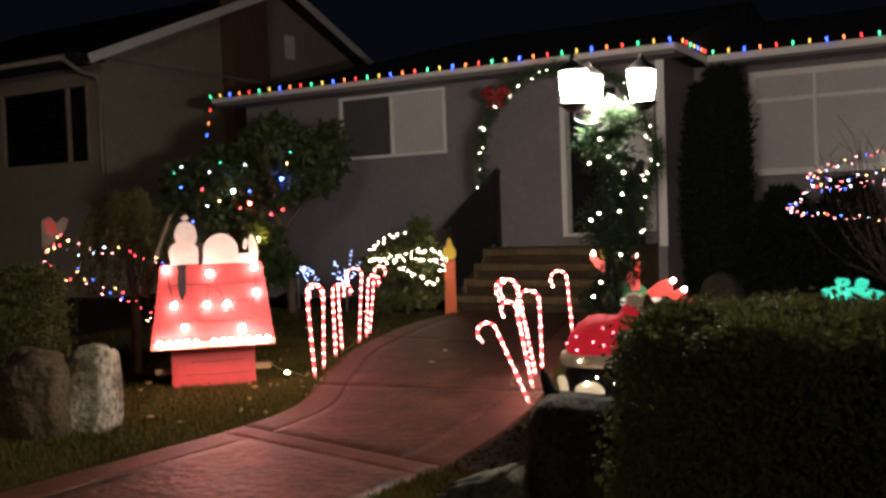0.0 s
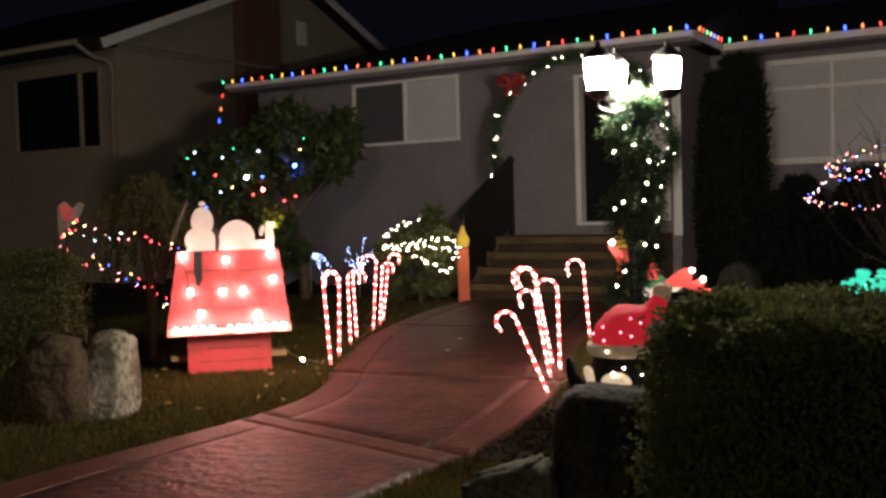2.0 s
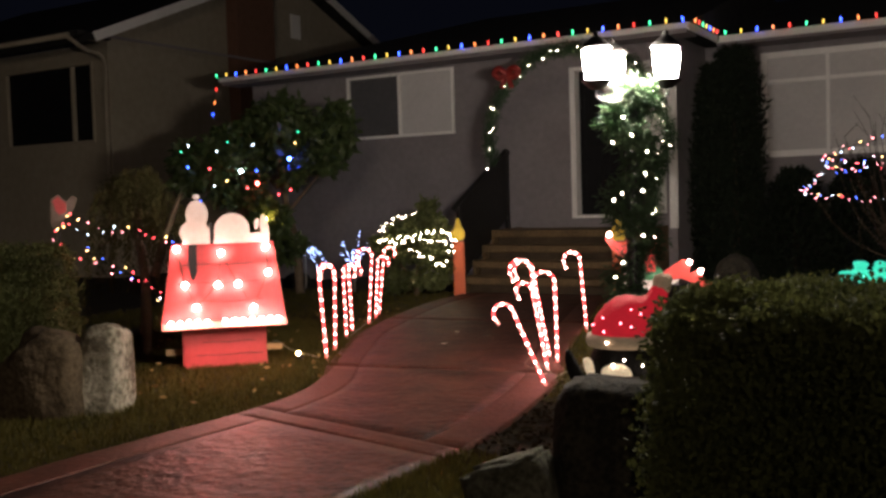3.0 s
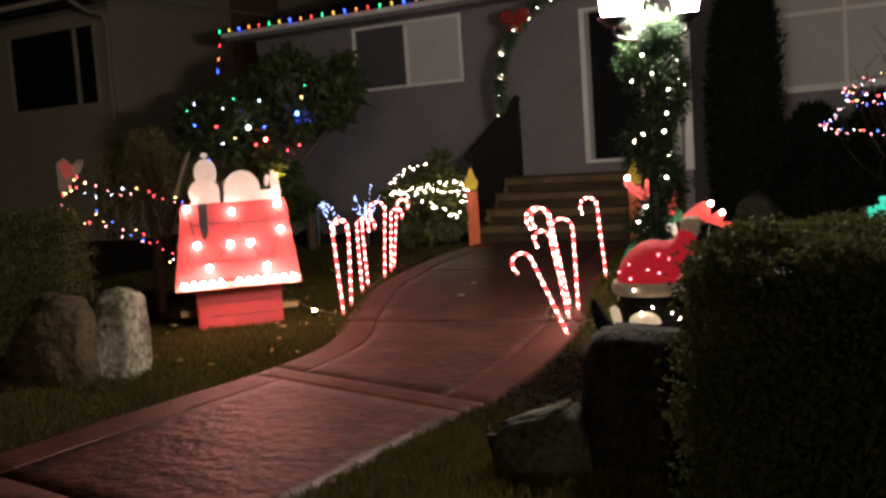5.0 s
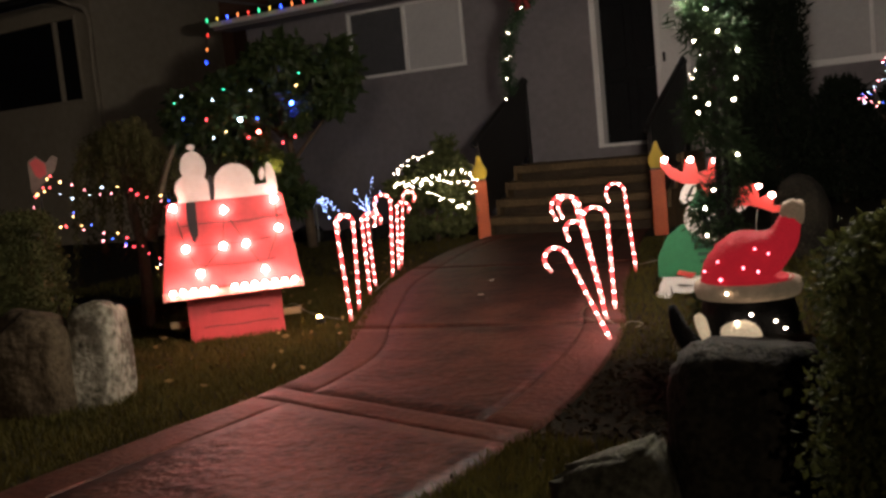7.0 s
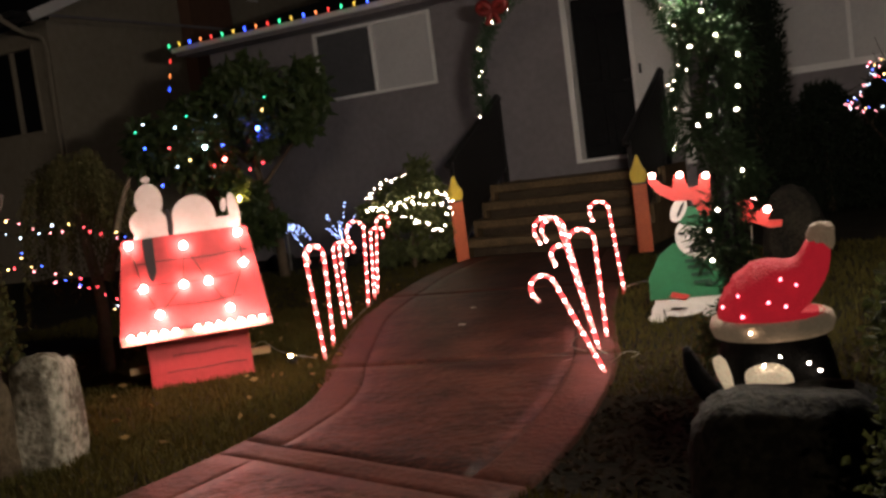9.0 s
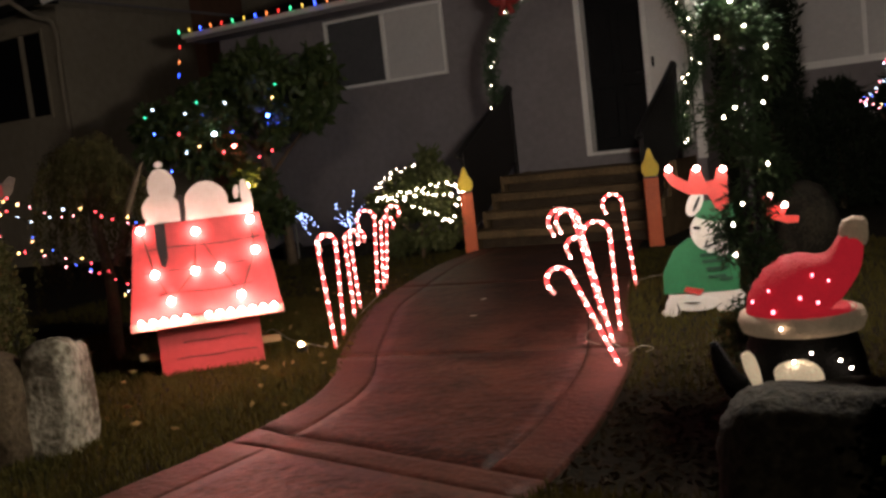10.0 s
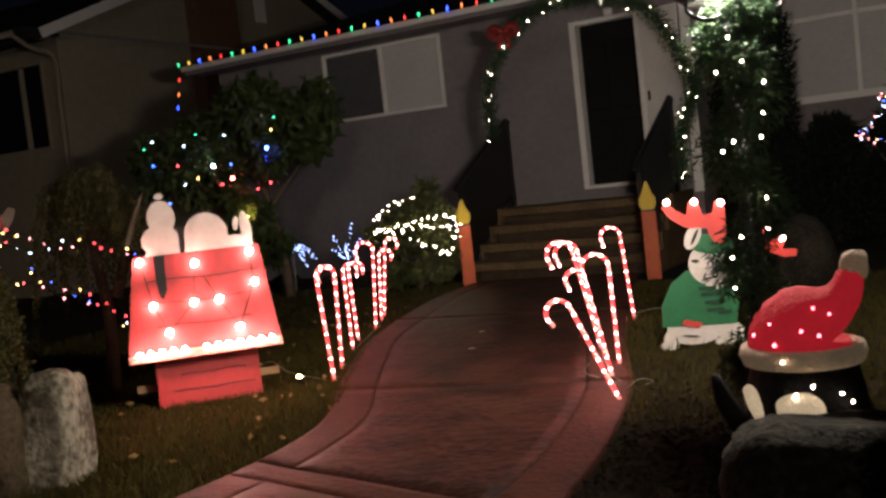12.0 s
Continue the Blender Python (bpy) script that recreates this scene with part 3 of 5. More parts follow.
# ---- plants ----
def hedge(at, u, length, depth, height, count, seed, label):
    """A clipped hedge: a dark core with a skin of small leaves. u is the way along its front."""
    rz = math.degrees(math.atan2(u[1], u[0]))
    h = thing("hedge", (*at, -0.03), label, "hedge", rz=rz)
    bm = bmesh.new()
    boulder(bm, (length / 2 * 0.95, depth / 2 * 0.90, height / 2 * 0.90), seed, 0.03, 0.40)
    bmesh.ops.translate(bm, verts=bm.verts, vec=(length / 2, depth / 2, height / 2))
    part("core", bm, HEDGE, h)
    rng = np.random.default_rng(seed)
    fr = int(count * 0.55)
    pts = []
    for n, kind in ((fr, 0), (int(count * 0.35), 1), (int(count * 0.1), 2)):
        a, b = rng.uniform(0, length, n), rng.uniform(0, 1, n)
        if kind == 0:
            q = np.stack([a, np.zeros(n), b * height], 1)
        elif kind == 1:
            q = np.stack([a, b * depth, np.full(n, height)], 1)
        else:
            q = np.stack([rng.choice([0.0, length], n), a / length * depth, b * height], 1)
        pts.append(q)
    p = np.concatenate(pts)
    wob = np.array([[noise.noise(Vector(q) * 4.2), noise.noise(Vector(q) * 4.2 + Vector((9, 0, 0))), noise.noise(Vector(q) * 4.2 + Vector((0, 9, 0)))] for q in p])
    c = np.array([length / 2, depth / 2, height / 2])
    far = np.clip(np.abs((p - c) / c), 0, 1)
    rnd = ((far ** 14).sum(1) ** (1 / 14))[:, None]
    p = c + (p - c) / np.maximum(rnd, 1) + wob * 0.05 + rng.normal(size=p.shape) * 0.022
    ob = part("leaves", leaf_mesh("leaves", p, 0.027, 0.0095, rng, along=(p - c) / np.linalg.norm(p - c, axis=1)[:, None] * 0.3), HEDGE, h)
    ob["kind"] = "stuff"
    return h


hedge((-0.57, 2.80), (1.0, 0.0), 2.6, 0.9, 0.868, 62000, 3, "dense clipped dark green boxwood hedge")
hedge((-6.35, 2.60), (0.60, 0.80), 2.15, 1.0, 0.97, 26000, 5, "clipped dark green hedge beside a boulder")


def crag(size, seed, corners=11):
    """An angular stone: the hull of a few corners, with worn edges and a rough skin."""
    rr = random.Random(seed)
    bm = bmesh.new()
    for k in range(corners):
        a = 2 * math.pi * (k + rr.uniform(-0.3, 0.3)) / corners * 2
        z = -1.0 if k % 2 else rr.uniform(0.55, 1.0)
        q = rr.uniform(0.82, 1.0) if k % 2 else rr.uniform(0.62, 0.95)
        bm.verts.new((q * math.cos(a), q * math.sin(a), z))
    r = bmesh.ops.convex_hull(bm, input=bm.verts)
    bmesh.ops.delete(bm, geom=list({g for g in r["geom_interior"] + r["geom_unused"] if isinstance(g, bmesh.types.BMVert)}), context="VERTS")
    bmesh.ops.bevel(bm, geom=bm.edges[:], offset=0.09, segments=2, affect="EDGES", clamp_overlap=True)
    bmesh.ops.triangulate(bm, faces=bm.faces[:])
    bmesh.ops.subdivide_edges(bm, edges=bm.edges[:], cuts=3, use_grid_fill=True)
    off = Vector((seed * 2.3, seed * 1.1, seed * 0.7))
    for v in bm.verts:
        p = v.co.copy()
        v.co = Vector((p.x * size[0], p.y * size[1], p.z * size[2])) * (1 + 0.05 * noise.noise(p * 2.3 + off) + 0.025 * noise.noise(p * 6 + off))
    bmesh.ops.recalc_face_normals(bm, faces=bm.faces)
    for fc in bm.faces:
        fc.smooth = True
    return bm


def rock(at, size, seed, m, label, rz=0.0, rough=0.16, square=0.72, angular=False, tilt=0.0):
    r = crag(size, seed) if angular else boulder(bmesh.new(), size, seed, rough, square)
    me = bpy.data.meshes.new("boulder")
    r.to_mesh(me)
    r.free()
    me.materials.append(m)
    ob = new("boulder", me)
    ob.matrix_basis = pose(*at, 0, tilt, rz)
    return tagged(ob, label, "rock", "garden boulders")


# one boulder built from two stones: its lit facet and its shaded side
rock((-4.39, 3.99, 0.19), (0.130, 0.17, 0.31), 13, STONE, "pale lit facet of the granite boulder at the lawn's edge", 25, 0.13, 0.45)
rock((-4.61, 3.73, 0.13), (0.26, 0.20, 0.35), 17, SHADEDSTONE, "brown shaded side of the same boulder, built as a second stone", 20, 0.18, 0.62)
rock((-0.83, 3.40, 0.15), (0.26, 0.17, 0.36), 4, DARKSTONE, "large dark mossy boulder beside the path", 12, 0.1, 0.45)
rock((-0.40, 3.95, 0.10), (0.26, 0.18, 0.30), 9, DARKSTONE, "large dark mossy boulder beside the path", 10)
rock((-1.20, 3.22, 0.0), (0.25, 0.17, 0.24), 19, GREYSTONE, "low angular grey boulder with a mossy top", 30, angular=True, tilt=-16)
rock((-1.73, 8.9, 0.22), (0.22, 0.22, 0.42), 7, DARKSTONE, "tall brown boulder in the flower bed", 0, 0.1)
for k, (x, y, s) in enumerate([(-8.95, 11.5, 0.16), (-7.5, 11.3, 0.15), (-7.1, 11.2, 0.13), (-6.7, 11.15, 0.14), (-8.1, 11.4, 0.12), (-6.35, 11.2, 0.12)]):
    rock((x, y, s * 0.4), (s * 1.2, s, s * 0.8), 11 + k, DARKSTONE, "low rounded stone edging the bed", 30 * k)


def grass(name, n, test, x0, x1, y0, y1, height, seed, label):
    rng = np.random.default_rng(seed)
    x, y = rng.uniform(x0, x1, n * 3), rng.uniform(y0, y1, n * 3)
    keep = np.array([test(a, b) for a, b in zip(x, y)])
    x, y = x[keep][:n], y[keep][:n]
    p = np.stack([x, y, np.full(len(x), -0.035)], 1)
    along = np.tile([0, 0, 1.6], (len(x), 1))
    me = leaf_mesh(name, p, height, 0.004, rng, along=along, spread=0.55)
    me.materials.append(GRASS)
    return tagged(new(name, me), label, "grass", kind="stuff")


grass("lawn_grass", 74000, lambda x, y: not in_path(x, y, 0.01) and x < -3.3 and (x + 5.6) ** 2 + (y - 3.2) ** 2 > 0.8, -7.0, -3.4, 1.9, 8.0, 0.055, 21, "short damp lawn grass with moss")
grass("lawn_grass", 16000, lambda x, y: not in_path(x, y, 0.02) and x < -4.4, -9.0, -4.4, 7.0, 11.2, 0.055, 22, "short damp lawn grass with moss")
grass("lawn_grass", 26000, lambda x, y: not in_path(x, y, 0.02) and x > -3.8, -3.8, 0.5, 5.2, 10.4, 0.06, 23, "short damp lawn grass with moss")
grass("lawn_grass", 16000, lambda x, y: not in_path(x, y, 0.02) and x > -2.2, -2.0, -0.5, 2.1, 3.9, 0.065, 24, "rough grass at the path's edge")


def limb_tree(t, trunk, limbs, material=BARK):
    part("trunk", tube(bmesh.new(), smooth_line(trunk[0], 10), [trunk[1] * (1 - 0.06 * i) for i in range(10)], 8), material, t)
    for pts, r in limbs:
        part("limb", tube(bmesh.new(), smooth_line(pts, 8), [r * (1 - 0.1 * i) for i in range(8)], 6), material, t)


def cloud(rng, clumps, per):
    """Leaf points in clumps: centre, radius."""
    out = []
    for cx, cy, cz, r in clumps:
        d = rng.normal(size=(per, 3))
        d /= np.linalg.norm(d, axis=1)[:, None]
        out.append(np.array([cx, cy, cz]) + d * (r * rng.uniform(0.45, 1.05, per) ** 0.6)[:, None] * np.array([1, 1, 0.62]))
    return np.concatenate(out)


# broad-leaved tree by the house corner, with coloured lights
rng = np.random.default_rng(31)
TX, TY = -8.45, 10.55
tree = thing("garden_tree", (TX, TY, -0.04), "broad-leaved evergreen tree hung with coloured lights", "tree", rz=39)
limb_tree(tree, ([(0.25, 0, 0), (0.22, 0, 0.7), (0.1, 0.05, 1.3), (0, 0, 2.0)], 0.07),
          [([(0.2, 0, 0.8), (-0.2, 0.1, 1.3), (-0.9, 0, 1.9)], 0.035), ([(0.15, 0, 1.2), (0.5, 0.1, 1.6), (0.95, 0, 2.1)], 0.03), ([(0.05, 0, 1.6), (0.3, -0.1, 2.2), (0.4, 0, 2.7)], 0.025),
           ([(0.0, 0, 1.5), (-0.3, 0.15, 1.9), (-0.4, 0.1, 2.4)], 0.03)])
clumps = []
for k in range(84):
    a = rng.uniform(-1.38, 0.95)
    top = np.interp(a, [-1.5, -1.1, -0.4, 0.1, 0.45, 0.85, 1.05], [1.95, 2.33, 2.62, 2.82, 2.82, 2.66, 2.40])
    low = np.interp(a, [-1.5, -0.9, -0.2, 0.2, 0.75, 1.05], [1.60, 1.42, 1.30, 1.58, 1.84, 2.2])
    clumps.append((a, rng.uniform(-0.5, 0.5), rng.uniform(low, top - 0.08), rng.uniform(0.11, 0.22)))
for k in range(18):
    clumps.append((rng.uniform(-0.30, 0.22), rng.uniform(-0.45, 0.1), rng.uniform(0.45, 1.25), rng.uniform(0.10, 0.19)))
ob = part("crown", leaf_mesh("crown", cloud(rng, clumps, 85), 0.165, 0.040, rng, droop=0.4), FOLIAGE, tree)
MINI = {"R": M_R, "B": M_B, "G": M_G, "Y": M_Y, "W": M_W}
BIG = {"R": glow("red_globe", (1.0, 0.06, 0.05), 60), "B": glow("blue_globe", (0.03, 0.09, 1.0), 55), "Y": glow("yellow_globe", (1.0, 0.62, 0.16), 130), "W": glow("cool_globe", (0.55, 0.75, 1.0), 45)}
for a, z, c in ((-0.64, 2.09, "G"), (-0.31, 2.05, "W"), (-0.79, 1.97, "W"), (-0.59, 1.94, "B"), (-1.15, 2.05, "W"), (-1.25, 1.97, "G"), (-1.17, 1.77, "B"), (-0.89, 1.74, "R"), (-0.67, 1.57, "Y"),
                (-0.27, 1.70, "B"), (-0.55, 1.77, "Y"), (-0.40, 1.47, "R"), (0.01, 1.37, "R"), (-0.83, 1.51, "W"), (-1.03, 1.31, "B"), (0.26, 1.70, "Y"), (0.17, 1.43, "R"), (0.30, 2.21, "G"), (0.25, 2.06, "Y")):
    lamp("mini_light", (a, -0.5, z + 0.04), 0.0155 if c in "RB" else 0.013, MINI[c], tree)
for a, z, c in ((-0.48, 1.70, "W"), (-0.27, 1.53, "R"), (0.17, 1.85, "B"), (-0.17, 1.04, "Y")):
    lamp("globe_light", (a, -0.5, z + 0.04), 0.026, BIG[c], tree)

# weeping conifer behind the kennel
rng = np.random.default_rng(33)
weep = thing("weeping_tree", (-5.95, 5.72, -0.04), "small weeping conifer with drooping branches and mini lights", "tree", rz=42)
limb_tree(weep, ([(0, 0, 0), (0.03, 0, 0.6), (-0.02, 0, 1.1), (0.05, 0, 1.5)], 0.05), [([(0, 0, 1.1), (0.15, 0, 1.36), (0.28, 0, 1.22)], 0.014), ([(0, 0, 1.1), (-0.2, 0.1, 1.4), (-0.33, 0, 1.3)], 0.02), ([(0.12, -0.2, 0.70), (0.2, -0.24, 0.95), (0.28, -0.26, 1.18), (0.37, -0.26, 1.38)], 0.042)])
strands, dirs = [], []
for k in range(165):
    ang, rad = rng.uniform(0, 2 * math.pi), rng.uniform(0.1, 0.40)
    x, y = rad * math.cos(ang) * 1.05, rad * math.sin(ang)
    top = 1.60 - 1.1 * rad ** 2 + rng.normal() * 0.03 - (0.08 if x > 0.2 else 0)
    ln = rng.uniform(0.35, 1.15) * (0.55 + rad)
    nn = int(ln / 0.012)
    s = np.linspace(0, 1, nn)
    q = np.stack([x * (0.7 + 0.45 * s ** 0.5) + rng.normal(size=nn) * 0.012, y * (0.7 + 0.45 * s ** 0.5) + rng.normal(size=nn) * 0.012, top + 0.06 * np.sin(s * 3) - ln * s], 1)
    strands.append(q)
ob = part("crown", leaf_mesh("crown", np.concatenate(strands), 0.05, 0.006, rng, droop=1.5), WEEP, weep)


def string_of_lights(name, at, lines, spacing, colors, radius, label, rz=0.0, seed=1, jitter=0.02):
    """A string thing: wires through points, with small coloured lamps."""
    s = thing(name, at, label, "string lights", rz=rz)
    r = random.Random(seed)
    for line in lines:
        ln = sum((Vector(a) - Vector(b)).length for a, b in zip(line, line[1:]))
        n = max(3, int(ln / spacing))
        pts = smooth_line(line, n)
        part("wire", tube(bmesh.new(), smooth_line(line, max(6, n)), 0.0025, 4), WIRE, s)
        for p in pts:
            lamp("mini_light", p + Vector([r.uniform(-jitter, jitter) for _ in range(3)]), radius * r.choice((0.8, 1.0, 1.25)), r.choice(colors), s)
    return s


string_of_lights("mini_light_string", (-5.95, 5.72, 0), [
    [(-0.50, -0.40, 1.18), (-0.38, -0.40, 1.16), (-0.25, -0.40, 1.07), (-0.11, -0.40, 1.06), (0.05, -0.40, 1.04), (0.19, -0.40, 1.0), (0.28, -0.40, 0.97)],
    [(-0.50, -0.40, 1.18), (-0.61, -0.40, 1.08), (-0.60, -0.40, 1.0), (-0.51, -0.40, 0.87), (-0.36, -0.40, 0.82), (-0.24, -0.40, 0.82), (-0.19, -0.40, 0.73), (-0.06, -0.40, 0.72), (-0.05, -0.40, 0.64), (0.04, -0.40, 0.63), (0.15, -0.40, 0.52), (0.13, -0.40, 0.47)],
    [(-0.56, -0.40, 1.12), (-0.40, -0.42, 1.05), (-0.34, -0.42, 0.92), (-0.42, -0.40, 0.84)]],
    0.050, [M_R, M_Y, M_P, M_W, M_P, M_R, M_Y, M_B], 0.0065, "multicoloured mini light string draped on the weeping tree", 42, 5, 0.035)

# shrub by the stairs with a net of warm white lights
rng = np.random.default_rng(35)
sh = thing("shrub", (-6.35, 10.75, -0.04), "rounded leafy shrub covered with warm white lights", "shrub", rz=32)
limb_tree(sh, ([(0, 0, 0), (0.02, 0, 0.3), (0, 0, 0.6)], 0.03), [([(0, 0, 0.2), (0.25, 0, 0.5), (0.42, 0, 0.7)], 0.015), ([(0, 0, 0.2), (-0.25, 0, 0.5), (-0.4, 0, 0.7)], 0.015)])
clumps = [(rng.uniform(-0.48, 0.42), rng.uniform(-0.28, 0.25), rng.uniform(0.42, 0.95), rng.uniform(0.11, 0.19)) for _ in range(26)] + [(rng.uniform(-0.36, 0.36), rng.uniform(-0.2, 0.2), rng.uniform(0.12, 0.45), rng.uniform(0.10, 0.16)) for _ in range(12)] + [(0.16 + rng.uniform(-0.12, 0.12), 0.35, rng.uniform(0.8, 1.3), 0.15) for _ in range(6)]
part("crown", leaf_mesh("crown", cloud(rng, clumps, 110), 0.10, 0.025, rng, droop=0.2), SHRUBLEAF, sh)
string_of_lights("mini_light_string", (-6.35, 10.75, 0), [
    [(-0.47, -0.35, 0.71), (-0.25, -0.36, 0.76), (0.04, -0.37, 0.80), (0.28, -0.36, 0.81), (0.47, -0.34, 0.79)],
    [(-0.44, -0.33, 0.84), (-0.37, -0.34, 0.94), (-0.17, -0.34, 1.03), (0.04, -0.32, 1.06)],
    [(-0.47, -0.36, 0.71), (-0.30, -0.38, 0.74), (-0.01, -0.38, 0.59), (0.12, -0.38, 0.52), (0.28, -0.37, 0.40), (0.39, -0.35, 0.43)],
    [(0.47, -0.34, 0.79), (0.50, -0.33, 0.68), (0.49, -0.33, 0.57), (0.40, -0.34, 0.57)],
    [(-0.33, -0.38, 0.68), (-0.10, -0.40, 0.73), (0.12, -0.40, 0.74), (0.30, -0.38, 0.70), (0.46, -0.34, 0.68)]],
    0.044, [WARM], 0.0074, "warm white mini light string draped over the shrub", 32, 6, 0.028)


# small twig trees with ice-blue lamps
def twig_tree(at, trunk, label, ends, sag):
    """Twigs from the trunk's top to their ends; with sag they rise and hang over."""
    t = thing("light_tree", at, label, "decoration", "ice-blue twig trees")
    part("trunk", tube(bmesh.new(), [Vector((0, 0, 0)), Vector((0.01, 0, trunk * 0.6)), Vector((0, 0.01, trunk))], [0.014, 0.012, 0.008], 6), PALEWIRE, t)
    r = random.Random(len(ends))
    for x, y, z in ends:
        top = Vector((0, 0.01, trunk * r.uniform(0.85, 1.0)))
        mid = Vector((x * 0.5, y * 0.5, max(z, trunk) + sag)) if sag else Vector((x * 0.55, y * 0.55, trunk + (z - trunk) * 0.5))
        line = smooth_line([top, mid, (x, y, z)], 8)
        part("twig", tube(bmesh.new(), line, 0.003, 4), PALEWIRE, t)
        for p in line[2:]:
            lamp("mini_light", p + Vector([r.uniform(-0.012, 0.012) for _ in range(3)]), 0.0072 * r.choice((0.8, 1.0, 1.2)), ICE, t)


r = random.Random(3)
hang = [(r.uniform(-0.16, 0.42), r.uniform(-0.22, 0.2), r.uniform(0.32, 0.54)) for _ in range(15)]
twig_tree((-8.62, 11.3, -0.03), 0.50, "small white weeping twig tree covered with ice-blue lights", [(x, y, z if x > 0 else z * 0.6 + 0.26) for x, y, z in hang], 0.10)
stick = [(-0.19, 0.0, 0.72), (-0.24, 0.03, 0.55), (0.13, -0.02, 0.85), (0.27, 0.02, 0.74), (0.02, -0.05, 0.62), (-0.06, 0.08, 0.56), (0.12, 0.06, 0.55), (0.06, -0.09, 0.50), (-0.09, -0.06, 0.48)]
twig_tree((-7.45, 10.9, -0.03), 0.42, "small white twig tree with upright ice-blue lit twigs", stick, 0.0)

# tall dark cedar in the recess by the stairs
rng = np.random.default_rng(37)
def evergreen(at, height, radius, count, top, label):
    """A dense dark evergreen: upright sprays round a short trunk; top is how sharply it closes."""
    t = thing("cedar_shrub", (*at, -0.04), label, "shrub", "dark evergreens by the house")
    part("trunk", tube(bmesh.new(), [Vector((0, 0, 0)), Vector((0, 0, height * 0.7))], [0.05, 0.02], 6), BARK, t)
    zz = rng.uniform(0.05, height, count)
    aa = rng.uniform(0, 2 * math.pi, count)
    lump = 1 + 0.14 * np.sin(aa * 3 + zz * 2.6) + 0.08 * np.sin(aa * 7 - zz * 5)
    rr = radius * lump * np.sqrt(np.clip(1 - (zz / (height * 1.04)) ** top, 0, 1)) * rng.uniform(0.55, 1.05, count)
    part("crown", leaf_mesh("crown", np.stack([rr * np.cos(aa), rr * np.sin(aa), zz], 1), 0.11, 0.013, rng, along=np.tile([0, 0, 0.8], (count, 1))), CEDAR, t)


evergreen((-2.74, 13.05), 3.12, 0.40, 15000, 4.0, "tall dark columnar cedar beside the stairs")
# slim cedar and low shrubs added to keep the wall behind them dark
evergreen((-3.17, 13.62), 3.0, 0.30, 9000, 4.0, "slim dark cedar added to darken the corner beside the stairs")
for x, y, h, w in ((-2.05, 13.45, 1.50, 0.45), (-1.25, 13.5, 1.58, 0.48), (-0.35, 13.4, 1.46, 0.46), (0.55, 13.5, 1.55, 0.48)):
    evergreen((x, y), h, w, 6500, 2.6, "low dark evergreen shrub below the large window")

# bare ornamental tree below the large window with mixed mini lights
r = random.Random(12)
bare = thing("bare_tree", (-0.62, 11.2, -0.04), "bare leafless ornamental tree below the large window", "tree", rz=8)
limb_tree(bare, ([(0.25, 0, 0), (0.2, 0, 0.35), (0.0, 0, 0.7)], 0.05), [], DARKBARK)
tips = []
for k in range(26):
    a = r.uniform(-1, 1)
    e = Vector((a * 0.95, r.uniform(-0.4, 0.4), 1.35 + 0.75 * r.random() * (1 - 0.3 * abs(a))))
    st = Vector((0.15 - 0.1 * r.random(), 0, 0.35 + 0.3 * r.random()))
    mid = st.lerp(e, 0.5) + Vector((0.12 * a, 0, -0.12))
    line = smooth_line([st, mid, e], 9)
    part("branch", tube(bmesh.new(), line, [0.013 * (1 - 0.1 * i) for i in range(9)], 5), DARKBARK, bare)
    for _ in range(3):
        s = line[r.randrange(4, 9)]
        part("twig", tube(bmesh.new(), [s, s + Vector((r.uniform(-0.2, 0.2), r.uniform(-0.1, 0.1), r.uniform(0.05, 0.28)))], [0.005, 0.0025], 4), DARKBARK, bare)
string_of_lights("mini_light_string", (-0.62, 11.2, 0), [
    [(0.9, -0.3, 1.75), (0.3, -0.4, 1.80), (-0.2, -0.4, 1.70), (-0.65, -0.3, 1.58), (-0.62, -0.35, 1.42), (-0.3, -0.42, 1.42), (0.2, -0.42, 1.47), (0.9, -0.3, 1.5)],
    [(-0.62, -0.3, 1.44), (-0.85, -0.3, 1.26), (-0.9, -0.3, 1.18), (-0.6, -0.4, 1.12), (-0.1, -0.45, 1.08), (0.5, -0.4, 1.05), (1.2, -0.3, 1.08)],
    [(-0.6, -0.32, 1.5), (-0.4, -0.4, 1.48), (-0.2, -0.42, 1.52), (0.1, -0.42, 1.6), (0.4, -0.4, 1.62)]],
    0.052, [M_P, M_R, M_W, M_P, M_Y, M_P, M_W, M_B], 0.0066, "multicoloured mini light string wound on the bare tree", 8, 9, 0.03)


# ---- garlands ----
def garland(t, line, thick, per_m, seed, lamp_gap=None, lamp_r=0.012, needle=0.06):
    rng = np.random.default_rng(seed)
    ln = sum((Vector(a) - Vector(b)).length for a, b in zip(line, line[1:]))
    n = int(ln * per_m)
    c = np.array([p[:] for p in smooth_line(line, n)])
    tan = np.gradient(c, axis=0)
    tan /= np.linalg.norm(tan, axis=1)[:, None] + 1e-9
    d = rng.normal(size=(n, 3))
    d /= np.linalg.norm(d, axis=1)[:, None]
    ob = part("needles", leaf_mesh("needles", c + d * thick * rng.uniform(0, 0.85, n)[:, None], needle, 0.005, rng, along=d * 0.7 + tan * 0.5, spread=0.6), GARLAND, t)
    ob["kind"] = "stuff"
    part("core_wire", tube(bmesh.new(), smooth_line(line, 40), 0.012, 5), WIRE, t)
    if lamp_gap:
        rr = random.Random(seed)
        for p in smooth_line(line, max(3, int(ln / lamp_gap))):
            q = p + Vector((rr.uniform(-1, 1), rr.uniform(-1.0, -0.5), rr.uniform(-1, 1))) * thick * 0.7
            part("light", beads("light", [q], lamp_r * rr.uniform(0.7, 1.25), None, [WARM]), None, t)


